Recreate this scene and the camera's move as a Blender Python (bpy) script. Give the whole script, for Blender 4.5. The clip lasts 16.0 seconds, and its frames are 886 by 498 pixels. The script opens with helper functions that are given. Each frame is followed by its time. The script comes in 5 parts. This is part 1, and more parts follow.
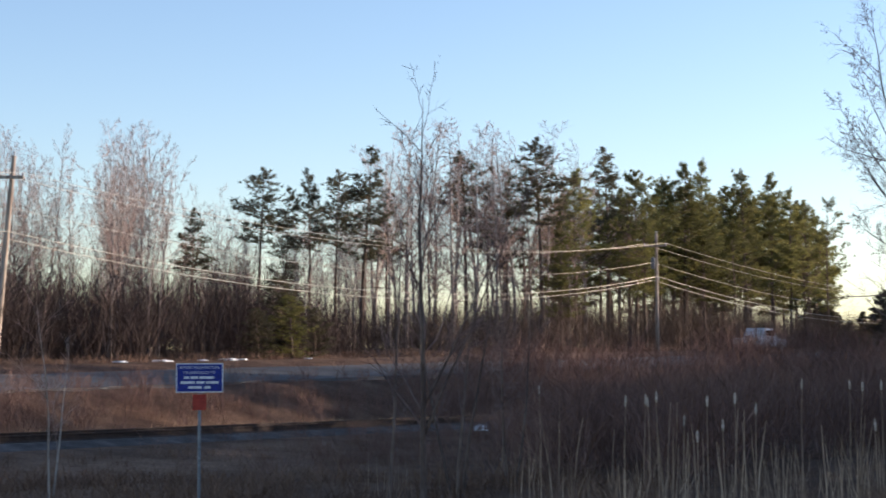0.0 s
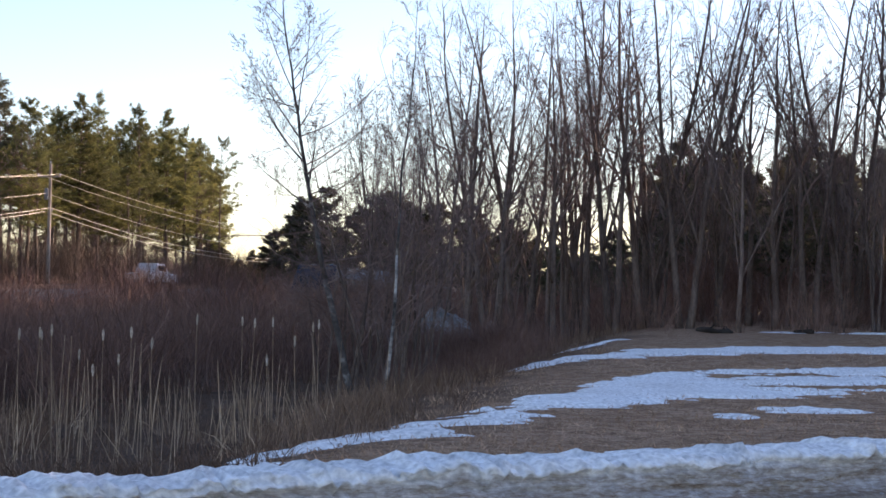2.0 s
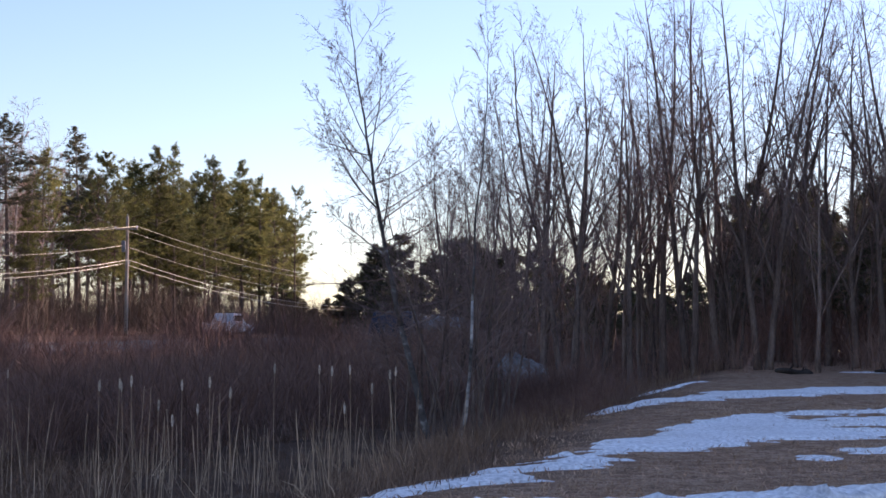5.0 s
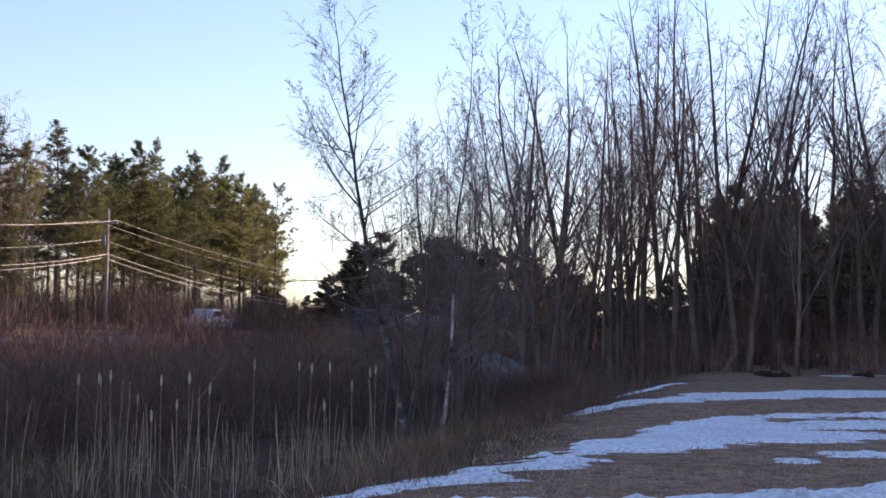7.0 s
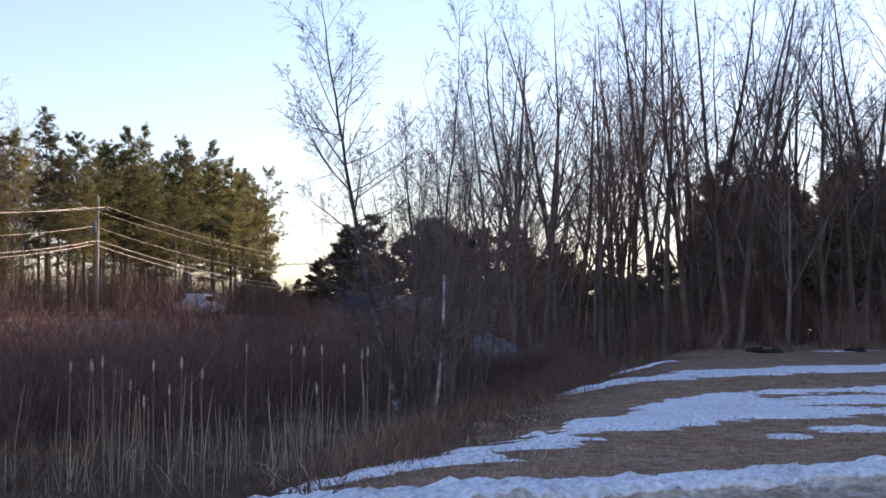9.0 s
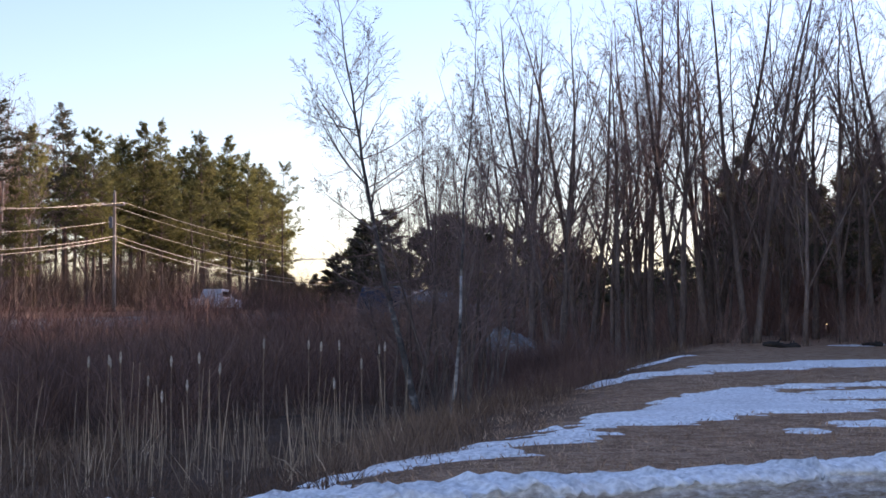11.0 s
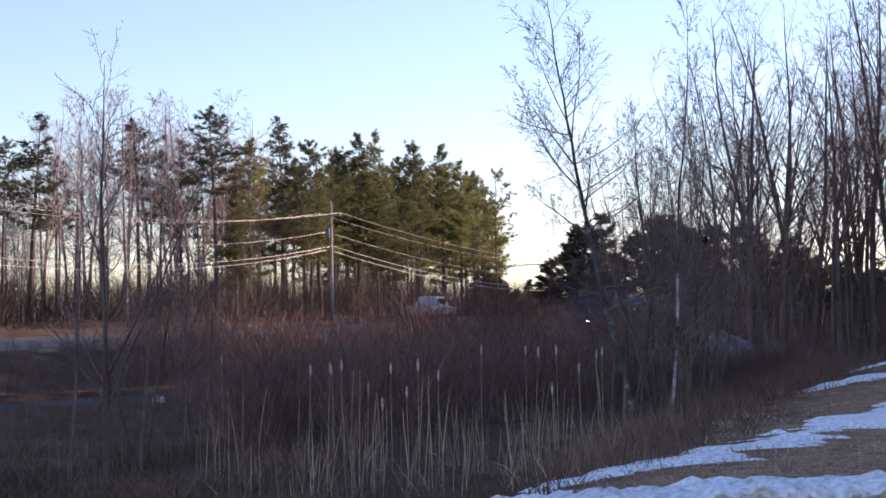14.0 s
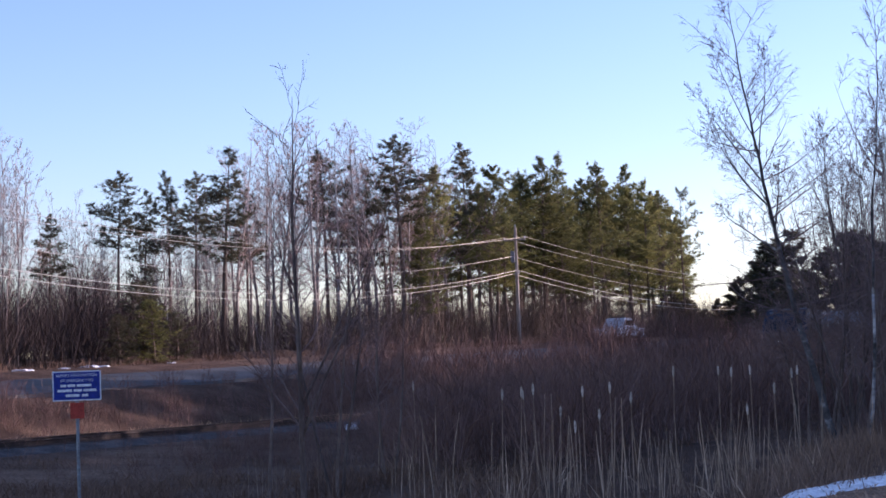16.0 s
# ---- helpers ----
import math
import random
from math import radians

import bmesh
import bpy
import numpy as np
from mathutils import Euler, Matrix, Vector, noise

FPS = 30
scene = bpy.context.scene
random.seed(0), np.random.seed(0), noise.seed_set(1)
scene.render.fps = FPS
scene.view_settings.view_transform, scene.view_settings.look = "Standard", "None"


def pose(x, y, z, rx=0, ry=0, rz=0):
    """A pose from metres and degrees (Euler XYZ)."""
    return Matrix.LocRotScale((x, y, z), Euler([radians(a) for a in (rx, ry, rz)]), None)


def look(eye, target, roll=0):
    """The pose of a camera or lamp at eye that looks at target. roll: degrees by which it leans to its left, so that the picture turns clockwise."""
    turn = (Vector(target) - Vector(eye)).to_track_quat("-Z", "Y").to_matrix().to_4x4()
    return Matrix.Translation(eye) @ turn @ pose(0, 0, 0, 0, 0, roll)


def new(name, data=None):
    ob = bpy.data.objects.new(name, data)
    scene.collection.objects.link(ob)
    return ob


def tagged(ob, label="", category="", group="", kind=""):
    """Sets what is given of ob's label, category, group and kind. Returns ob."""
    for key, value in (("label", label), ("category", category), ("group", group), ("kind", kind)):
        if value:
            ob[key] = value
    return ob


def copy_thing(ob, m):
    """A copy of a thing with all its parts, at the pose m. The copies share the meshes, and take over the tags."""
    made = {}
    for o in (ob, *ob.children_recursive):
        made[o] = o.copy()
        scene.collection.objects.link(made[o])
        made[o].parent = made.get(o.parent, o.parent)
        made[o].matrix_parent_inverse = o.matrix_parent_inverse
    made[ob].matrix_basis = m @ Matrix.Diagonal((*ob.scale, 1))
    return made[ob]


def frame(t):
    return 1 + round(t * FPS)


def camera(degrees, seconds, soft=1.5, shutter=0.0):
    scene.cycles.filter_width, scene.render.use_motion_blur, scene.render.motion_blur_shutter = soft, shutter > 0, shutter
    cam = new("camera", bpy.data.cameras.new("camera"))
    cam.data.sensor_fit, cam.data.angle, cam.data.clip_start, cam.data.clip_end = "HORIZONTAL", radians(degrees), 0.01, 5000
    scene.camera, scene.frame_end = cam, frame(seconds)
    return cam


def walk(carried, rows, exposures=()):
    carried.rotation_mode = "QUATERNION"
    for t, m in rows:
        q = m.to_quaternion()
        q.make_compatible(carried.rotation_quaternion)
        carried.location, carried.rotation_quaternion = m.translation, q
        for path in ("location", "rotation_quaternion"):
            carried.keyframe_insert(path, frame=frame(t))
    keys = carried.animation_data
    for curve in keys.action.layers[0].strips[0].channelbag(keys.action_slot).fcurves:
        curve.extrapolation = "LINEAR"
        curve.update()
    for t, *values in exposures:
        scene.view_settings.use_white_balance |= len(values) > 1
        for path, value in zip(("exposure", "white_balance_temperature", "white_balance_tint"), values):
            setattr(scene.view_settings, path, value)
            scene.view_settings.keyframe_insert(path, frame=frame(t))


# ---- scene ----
cam = camera(29.3, 16.0, soft=1.6, shutter=0.05)

# seconds, sideways sway, yaw, pitch, roll
PATH = [
    (0, 0.206, 0.00, 3.97, 0.22), (0.5, 0.082, -14.44, 2.98, 0.29), (1, 0.070, -19.19, 2.28, -0.35),
    (1.5, 0.073, -20.90, 1.39, 1.01), (2, 0.061, -20.42, 1.92, -1.07), (2.5, 0.054, -20.13, 2.85, -0.31),
    (3, 0.055, -19.47, 3.10, 0.65), (3.5, 0.048, -18.39, 3.14, 0.98), (4, 0.054, -17.71, 3.33, 0.22),
    (6.5, 0.026, -18.45, 3.61, -0.72), (7, 0.026, -18.57, 3.39, -0.87), (7.5, 0.024, -18.81, 3.19, -0.63),
    (8, 0.032, -18.89, 2.95, -0.22), (8.5, 0.037, -18.84, 2.76, -0.05), (9, 0.037, -18.83, 2.76, 0.01),
    (11.5, 0.018, -17.78, 2.54, 0.18), (12, 0.012, -16.86, 2.61, 0.24), (12.5, 0.0, -15.64, 2.56, 0.30),
    (13, -0.009, -14.00, 2.47, 0.57), (13.5, -0.015, -12.31, 2.54, 1.21), (14, -0.011, -11.04, 2.83, 0.94),
    (14.5, -0.018, -9.74, 2.91, 1.00), (15, -0.035, -8.47, 3.23, 0.76), (15.5, -0.029, -7.33, 3.50, 1.57),
    (16, -0.068, -4.73, 3.80, 2.14),
]
EYE_Z = 1.6
walk(cam, [(t, pose(s * math.cos(radians(yaw)), s * math.sin(radians(yaw)), EYE_Z, 90 + p, r, yaw)) for t, s, yaw, p, r in PATH],
     exposures=[(0, 0.88, 5860, 21), (1.5, 1.25, 6200, 27), (2.2, 1.22, 6150, 29), (3.5, 1.02, 5930, 33), (6.5, 0.94, 5760, 34), (8.5, 1.04, 5930, 34), (12.5, 1.08, 5930, 34), (14.5, 1.02, 5600, 35), (16, 0.85, 5280, 38)])

# ---- light: a low late sun beyond the woods, clear sky ----
SUN_AZ, SUN_EL = 71.0, 10.5          # degrees to the right of +y, above the horizon
world = bpy.data.worlds.new("sky")
scene.world = world
world.use_nodes = True
wn = world.node_tree
sky = wn.nodes.new("ShaderNodeTexSky")
sky.sky_type = "NISHITA"
sky.sun_disc = False
sky.sun_elevation, sky.sun_rotation = radians(SUN_EL), radians(SUN_AZ)
sky.air_density, sky.dust_density, sky.ozone_density = 1.0, 0.28, 1.48
wn.nodes["Background"].inputs["Strength"].default_value = 0.13
wn.links.new(sky.outputs[0], wn.nodes["Background"].inputs["Color"])
sun = new("sun", bpy.data.lights.new("sun", "SUN"))
sun.data.energy, sun.data.angle, sun.data.color = 5.0, radians(0.5), (1.0, 0.80, 0.56)
sun_dir = Vector((math.sin(radians(SUN_AZ)) * math.cos(radians(SUN_EL)), math.cos(radians(SUN_AZ)) * math.cos(radians(SUN_EL)), math.sin(radians(SUN_EL))))
sun.matrix_world = look(sun_dir * 200, (0, 0, 0))


# ---- materials ----
def material(name, colors, scale=4.0, rough=0.85, bump=0.3, fine=9.0, metal=0.0, island=0.0, obj=0.0, stretch=(1, 1, 1), spec=0.3, dist=0.02):
    """A noise-mixed surface: colours over a broad scale, a fine grain that shifts value and gives relief."""
    m = bpy.data.materials.new(name)
    m.use_nodes = True
    t = m.node_tree
    n, L = t.nodes, t.links
    b = n["Principled BSDF"]
    b.inputs["Roughness"].default_value, b.inputs["Metallic"].default_value = rough, metal
    b.inputs["Specular IOR Level"].default_value = spec
    co = n.new("ShaderNodeTexCoord")
    mp = n.new("ShaderNodeMapping")
    mp.inputs["Scale"].default_value = stretch
    L.new(co.outputs["Object"], mp.inputs["Vector"])
    big = n.new("ShaderNodeTexNoise")
    big.inputs["Scale"].default_value, big.inputs["Detail"].default_value = scale, 6
    L.new(mp.outputs[0], big.inputs["Vector"])
    ramp = n.new("ShaderNodeValToRGB")
    ramp.color_ramp.elements[0].position, ramp.color_ramp.elements[1].position = 0.32, 0.68
    while len(ramp.color_ramp.elements) < len(colors):
        ramp.color_ramp.elements.new(0.5)
    for i, c in enumerate(colors):
        e = ramp.color_ramp.elements[i]
        e.position = 0.32 + 0.36 * i / max(1, len(colors) - 1)
        e.color = (*c, 1)
    L.new(big.outputs["Fac"], ramp.inputs["Fac"])
    small = n.new("ShaderNodeTexNoise")
    small.inputs["Scale"].default_value, small.inputs["Detail"].default_value = scale * fine, 4
    L.new(mp.outputs[0], small.inputs["Vector"])
    hsv = n.new("ShaderNodeHueSaturation")
    val = n.new("ShaderNodeMapRange")
    val.inputs["To Min"].default_value, val.inputs["To Max"].default_value = 0.62, 1.38
    val.inputs["From Min"].default_value, val.inputs["From Max"].default_value = 0.25, 0.75
    L.new(small.outputs["Fac"], val.inputs["Value"])
    last = val.outputs[0]
    for amount, kind, out in ((island, "ShaderNodeNewGeometry", "Random Per Island"), (obj, "ShaderNodeObjectInfo", "Random")):
        if amount:
            src = n.new(kind)
            mr = n.new("ShaderNodeMapRange")
            mr.inputs["To Min"].default_value, mr.inputs["To Max"].default_value = 1 - amount, 1 + amount
            mu = n.new("ShaderNodeMath")
            mu.operation = "MULTIPLY"
            L.new(src.outputs[out], mr.inputs["Value"])
            L.new(mr.outputs[0], mu.inputs[0])
            L.new(last, mu.inputs[1])
            last = mu.outputs[0]
    L.new(ramp.outputs["Color"], hsv.inputs["Color"])
    L.new(last, hsv.inputs["Value"])
    L.new(hsv.outputs[0], b.inputs["Base Color"])
    if bump:
        bp = n.new("ShaderNodeBump")
        bp.inputs["Strength"].default_value, bp.inputs["Distance"].default_value = bump, dist
        L.new(small.outputs["Fac"], bp.inputs["Height"])
        L.new(bp.outputs[0], b.inputs["Normal"])
    return m


def plain(name, color, rough=0.5, metal=0.0, emit=0.0):
    m = bpy.data.materials.new(name)
    m.use_nodes = True
    b = m.node_tree.nodes["Principled BSDF"]
    b.inputs["Base Color"].default_value, b.inputs["Roughness"].default_value, b.inputs["Metallic"].default_value = (*color, 1), rough, metal
    if emit:
        b.inputs["Emission Color"].default_value, b.inputs["Emission Strength"].default_value = (*color, 1), emit
    return m


BARK = material("grey_brown_bark", [(0.085, 0.057, 0.046), (0.14, 0.1, 0.08), (0.2, 0.15, 0.123)], 3, 0.9, 0.6, 8, obj=0.25, stretch=(1, 1, 0.25))
# pale copy of the bark, with low sunlight put into the colour
BARK_SUNLIT = material("sunlit_pale_grey_bark", [(0.2, 0.165, 0.14), (0.32, 0.27, 0.23), (0.42, 0.37, 0.32)], 3, 0.9, 0.5, 8, obj=0.25, stretch=(1, 1, 0.25))
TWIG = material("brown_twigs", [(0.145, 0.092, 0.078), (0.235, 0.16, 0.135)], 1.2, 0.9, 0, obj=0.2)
# twigs likewise: the pinkish sunlit tone is in the base colour
TWIG_SUNLIT = material("sunlit_pinkish_twigs", [(0.3, 0.2, 0.16), (0.42, 0.31, 0.26)], 1.2, 0.9, 0, obj=0.2)
BIRCH = material("white_birch_bark", [(0.03, 0.026, 0.023), (0.13, 0.115, 0.105), (0.33, 0.3, 0.275), (0.46, 0.425, 0.39)], 1.8, 0.7, 0.3, 5, stretch=(1, 1, 2.2))
BIRCH_DARK = material("flecked_dark_birch_bark", [(0.04, 0.033, 0.03), (0.07, 0.06, 0.055), (0.11, 0.095, 0.085), (0.38, 0.35, 0.32)], 2.2, 0.75, 0.3, 5, stretch=(1, 1, 1.4))
PINE_BARK = material("pine_bark", [(0.07, 0.05, 0.04), (0.14, 0.1, 0.075), (0.2, 0.15, 0.115)], 3, 0.95, 0.7, 8, obj=0.2, stretch=(1, 1, 0.3))
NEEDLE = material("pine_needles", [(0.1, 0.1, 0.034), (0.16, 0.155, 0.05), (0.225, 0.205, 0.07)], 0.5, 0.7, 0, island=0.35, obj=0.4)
# darker needle copy: the shade on backlit conifers is put into the colour
NEEDLE_DARK_SHADED = material("dark_shaded_needles", [(0.058, 0.056, 0.034), (0.09, 0.084, 0.049), (0.135, 0.118, 0.066)], 0.5, 0.7, 0, island=0.3, obj=0.2)
for leafy in (NEEDLE, NEEDLE_DARK_SHADED):
    # thin needles let some of the light through
    nt = leafy.node_tree
    sv, out = nt.nodes["Principled BSDF"], nt.nodes["Material Output"]
    tr, mx = nt.nodes.new("ShaderNodeBsdfTranslucent"), nt.nodes.new("ShaderNodeMixShader")
    mx.inputs[0].default_value = 0.5
    nt.links.new(sv.inputs["Base Color"].links[0].from_socket, tr.inputs["Color"])
    nt.links.new(sv.outputs[0], mx.inputs[1])
    nt.links.new(tr.outputs[0], mx.inputs[2])
    nt.links.new(mx.outputs[0], out.inputs["Surface"])
BRUSH = material("dark_red_brown_brush", [(0.115, 0.062, 0.048), (0.178, 0.102, 0.078), (0.25, 0.153, 0.115)], 0.25, 0.9, 0, island=0.35)
# undergrowth in two copies: this tan one for the sunlit stretch
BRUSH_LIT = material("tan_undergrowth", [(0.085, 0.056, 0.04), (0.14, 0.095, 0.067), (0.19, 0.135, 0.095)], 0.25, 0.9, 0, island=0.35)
# and a darkened one, with the shade under the trees in its colour
BRUSH_SHADED = material("shaded_brown_understory", [(0.04, 0.027, 0.023), (0.07, 0.048, 0.04), (0.105, 0.074, 0.06)], 0.25, 0.9, 0, island=0.35)
REED = material("dry_reed_straw", [(0.25, 0.16, 0.1), (0.39, 0.265, 0.172), (0.53, 0.385, 0.26)], 1.0, 0.8, 0, island=0.4)
FLUFF = material("cattail_fluff", [(0.32, 0.24, 0.18), (0.48, 0.385, 0.3), (0.6, 0.5, 0.41)], 14, 0.95, 0.8, 5, obj=0.2)
SNOW = material("old_snow", [(0.76, 0.735, 0.71), (0.84, 0.82, 0.8), (0.88, 0.87, 0.855)], 0.9, 0.6, 0.25, 17, dist=0.014)
GREY_HEAP = material("sooty_old_snow", [(0.09, 0.085, 0.08), (0.17, 0.165, 0.16), (0.28, 0.275, 0.27)], 1.5, 0.8, 0.7, 8, dist=0.05)
SNOW_DIRTY = material("dirty_grey_snow", [(0.2, 0.18, 0.165), (0.3, 0.28, 0.265), (0.42, 0.4, 0.385)], 1.5, 0.7, 0.7, 8, dist=0.05)
ASPHALT = material("worn_asphalt", [(0.055, 0.054, 0.053), (0.08, 0.079, 0.077), (0.105, 0.103, 0.1)], 0.6, 0.85, 0.5, 60, dist=0.006)
SAND = material("road_sand", [(0.26, 0.2, 0.145), (0.37, 0.295, 0.215), (0.44, 0.365, 0.28)], 1.5, 0.95, 0.6, 20, dist=0.01)
BALLAST = material("track_ballast", [(0.04, 0.034, 0.031), (0.07, 0.06, 0.055), (0.12, 0.105, 0.095)], 2, 0.95, 0.9, 12, dist=0.05)
TIE = material("weathered_sleeper_wood", [(0.04, 0.032, 0.026), (0.08, 0.065, 0.052)], 3, 0.9, 0.5, 8, obj=0.3)
RUST = material("rusty_rail_steel", [(0.035, 0.022, 0.017), (0.07, 0.044, 0.032)], 5, 0.7, 0.3, 8, metal=0.1)
POLE = material("weathered_pole_wood", [(0.24, 0.19, 0.15), (0.36, 0.3, 0.24), (0.45, 0.38, 0.31)], 2, 0.85, 0.4, 8, stretch=(1, 1, 0.1))
WIRE = material("bright_aluminium_wire", [(0.4, 0.36, 0.29), (0.5, 0.45, 0.37)], 1, 0.5, 0, metal=0.4)
STEEL = material("galvanised_steel", [(0.16, 0.17, 0.18), (0.24, 0.25, 0.26)], 6, 0.6, 0.1, 8, metal=0.3)
BLUE = material("blue_sign_face", [(0.012, 0.022, 0.2), (0.016, 0.03, 0.25)], 3, 0.45, 0.05, 8)
WHITE = material("white_sign_paint", [(0.62, 0.63, 0.66), (0.72, 0.73, 0.76)], 5, 0.5, 0.05, 8)
RED = material("faded_red_plate", [(0.3, 0.03, 0.02), (0.4, 0.05, 0.03)], 6, 0.5, 0.1, 8)
CERAMIC = plain("grey_porcelain", (0.5, 0.5, 0.5), 0.25)
LOG = material("rotten_log_bark", [(0.025, 0.02, 0.017), (0.06, 0.048, 0.04)], 4, 0.95, 0.8, 8, dist=0.03)


def ground_material():
    """Dry winter turf, dark marsh and straw banks, mixed by where each grows."""
    m = bpy.data.materials.new("winter_ground")
    m.use_nodes = True
    n, L = m.node_tree.nodes, m.node_tree.links
    b = n["Principled BSDF"]
    b.inputs["Roughness"].default_value = 0.95
    b.inputs["Specular IOR Level"].default_value = 0.15
    co = n.new("ShaderNodeTexCoord")

    def cloud(scale, detail=6):
        t = n.new("ShaderNodeTexNoise")
        t.inputs["Scale"].default_value, t.inputs["Detail"].default_value = scale, detail
        L.new(co.outputs["Object"], t.inputs["Vector"])
        return t.outputs["Fac"]

    def ramp(fac, *cols):
        r = n.new("ShaderNodeValToRGB")
        while len(r.color_ramp.elements) < len(cols):
            r.color_ramp.elements.new(0.5)
        for i, c in enumerate(cols):
            r.color_ramp.elements[i].position = 0.3 + 0.4 * i / (len(cols) - 1)
            r.color_ramp.elements[i].color = (*c, 1)
        L.new(fac, r.inputs["Fac"])
        return r.outputs["Color"]

    def mix(fac, a, c):
        x = n.new("ShaderNodeMixRGB")
        L.new(fac, x.inputs["Fac"])
        L.new(a, x.inputs["Color1"])
        L.new(c, x.inputs["Color2"])
        return x.outputs["Color"]

    fine, broad = cloud(19, 10), cloud(0.8)
    marsh = ramp(broad, (0.075, 0.042, 0.026), (0.12, 0.071, 0.045), (0.17, 0.106, 0.067))
    lawn = ramp(cloud(3.6, 10), (0.25, 0.142, 0.085), (0.385, 0.232, 0.142), (0.5, 0.328, 0.215))
    straw = ramp(broad, (0.2, 0.135, 0.08), (0.32, 0.23, 0.14), (0.42, 0.31, 0.2))
    for name, col in (("lawn", lawn), ("straw", straw)):
        at = n.new("ShaderNodeAttribute")
        at.attribute_name = name
        marsh = mix(at.outputs["Fac"], marsh, col)
    grain = n.new("ShaderNodeMapRange")
    grain.inputs["From Min"].default_value, grain.inputs["From Max"].default_value = 0.3, 0.7
    grain.inputs["To Min"].default_value, grain.inputs["To Max"].default_value = 0.45, 1.5
    L.new(fine, grain.inputs["Value"])
    hsv = n.new("ShaderNodeHueSaturation")
    L.new(marsh, hsv.inputs["Color"])
    L.new(grain.outputs[0], hsv.inputs["Value"])
    L.new(hsv.outputs[0], b.inputs["Base Color"])
    bp = n.new("ShaderNodeBump")
    bp.inputs["Strength"].default_value, bp.inputs["Distance"].default_value = 1.0, 0.08
    L.new(fine, bp.inputs["Height"])
    L.new(bp.outputs[0], b.inputs["Normal"])
    return m


# ---- plan: the railway and the far road run side by side; a is the way along them, c the way across ----
AX, AY = 0.536, 0.844
TRACK_C, ROAD_C, POLE_C = 30.35, 44.8, 50.9
BANK_N = 10.6


def plan(a, c):
    return AX * a - AY * c, AY * a + AX * c


def spot(az, d):
    """A place d metres from the eye, az degrees to the left of straight ahead."""
    return -math.sin(radians(az)) * d, math.cos(radians(az)) * d


def across(az, c):
    """How far off a line across c lies in the direction az."""
    return c / (AY * math.sin(radians(az)) + AX * math.cos(radians(az)))


def sm(lo, hi, v):
    v = np.clip((v - lo) / (hi - lo), 0, 1)
    return v * v * (3 - 2 * v)


def track_z(a):
    return -0.007 * (np.clip(a, -40, 160) - 33)


def road_z(a):
    return 1.2 + 0.0145 * (np.clip(a, 0, 130) - 42.6) - 0.02 * np.clip(a - 130, 0, 60)


def rough(x, y):
    return 0.5 * np.sin(x * 0.83 + 1.3 * np.sin(y * 0.41)) + 0.5 * np.sin(y * 1.07 + 1.7 * np.sin(x * 0.53)) + 0.4 * np.sin(2.3 * x + 1.9 * y) * np.sin(1.7 * y - 2.1 * x)


def zones(x, y):
    a, c = AX * x + AY * y, -AY * x + AX * y
    edge = 5.4 + 0.025 * (a - 15) + 0.25 * rough(x * 0.7, y * 0.7)
    return a, c, edge, -0.256 * x + 0.967 * y


def height(x, y):
    x, y = np.asarray(x, float), np.asarray(y, float)
    a, c, edge, n = zones(x, y)
    d = np.hypot(x, y)
    lawn = 0.022 * np.clip(d - 18, 0, 62) + 0.03 * rough(x * 0.4, y * 0.4)
    marsh = -0.68 + 0.006 * np.clip(a - 20, 0, 80) + 0.09 * rough(x, y)
    z = lawn + (marsh - lawn) * sm(-1.8, 4.5, c - edge)
    z = z + (track_z(a) - 0.3 - z) * sm(23.5, 28.6, c)
    dip = track_z(a) - 0.55 + 0.1 * rough(x, y)
    z = z + (dip - z) * sm(32.2, 34.2, c)
    z = z + (road_z(a) - 0.35 + 0.06 * rough(x, y) - z) * sm(35, 40.3, c)
    z = z + (road_z(a) + 0.45 - z) * sm(40.5, 49.2, c)
    z = z + (road_z(a) + 0.7 + 0.25 * rough(x * 0.5, y * 0.5) - z) * sm(49.5, 56, c)
    z = z + (-0.06 - z) * sm(10.9, 9.6, n)
    return z


def ground_z(x, y):
    return float(height(x, y))


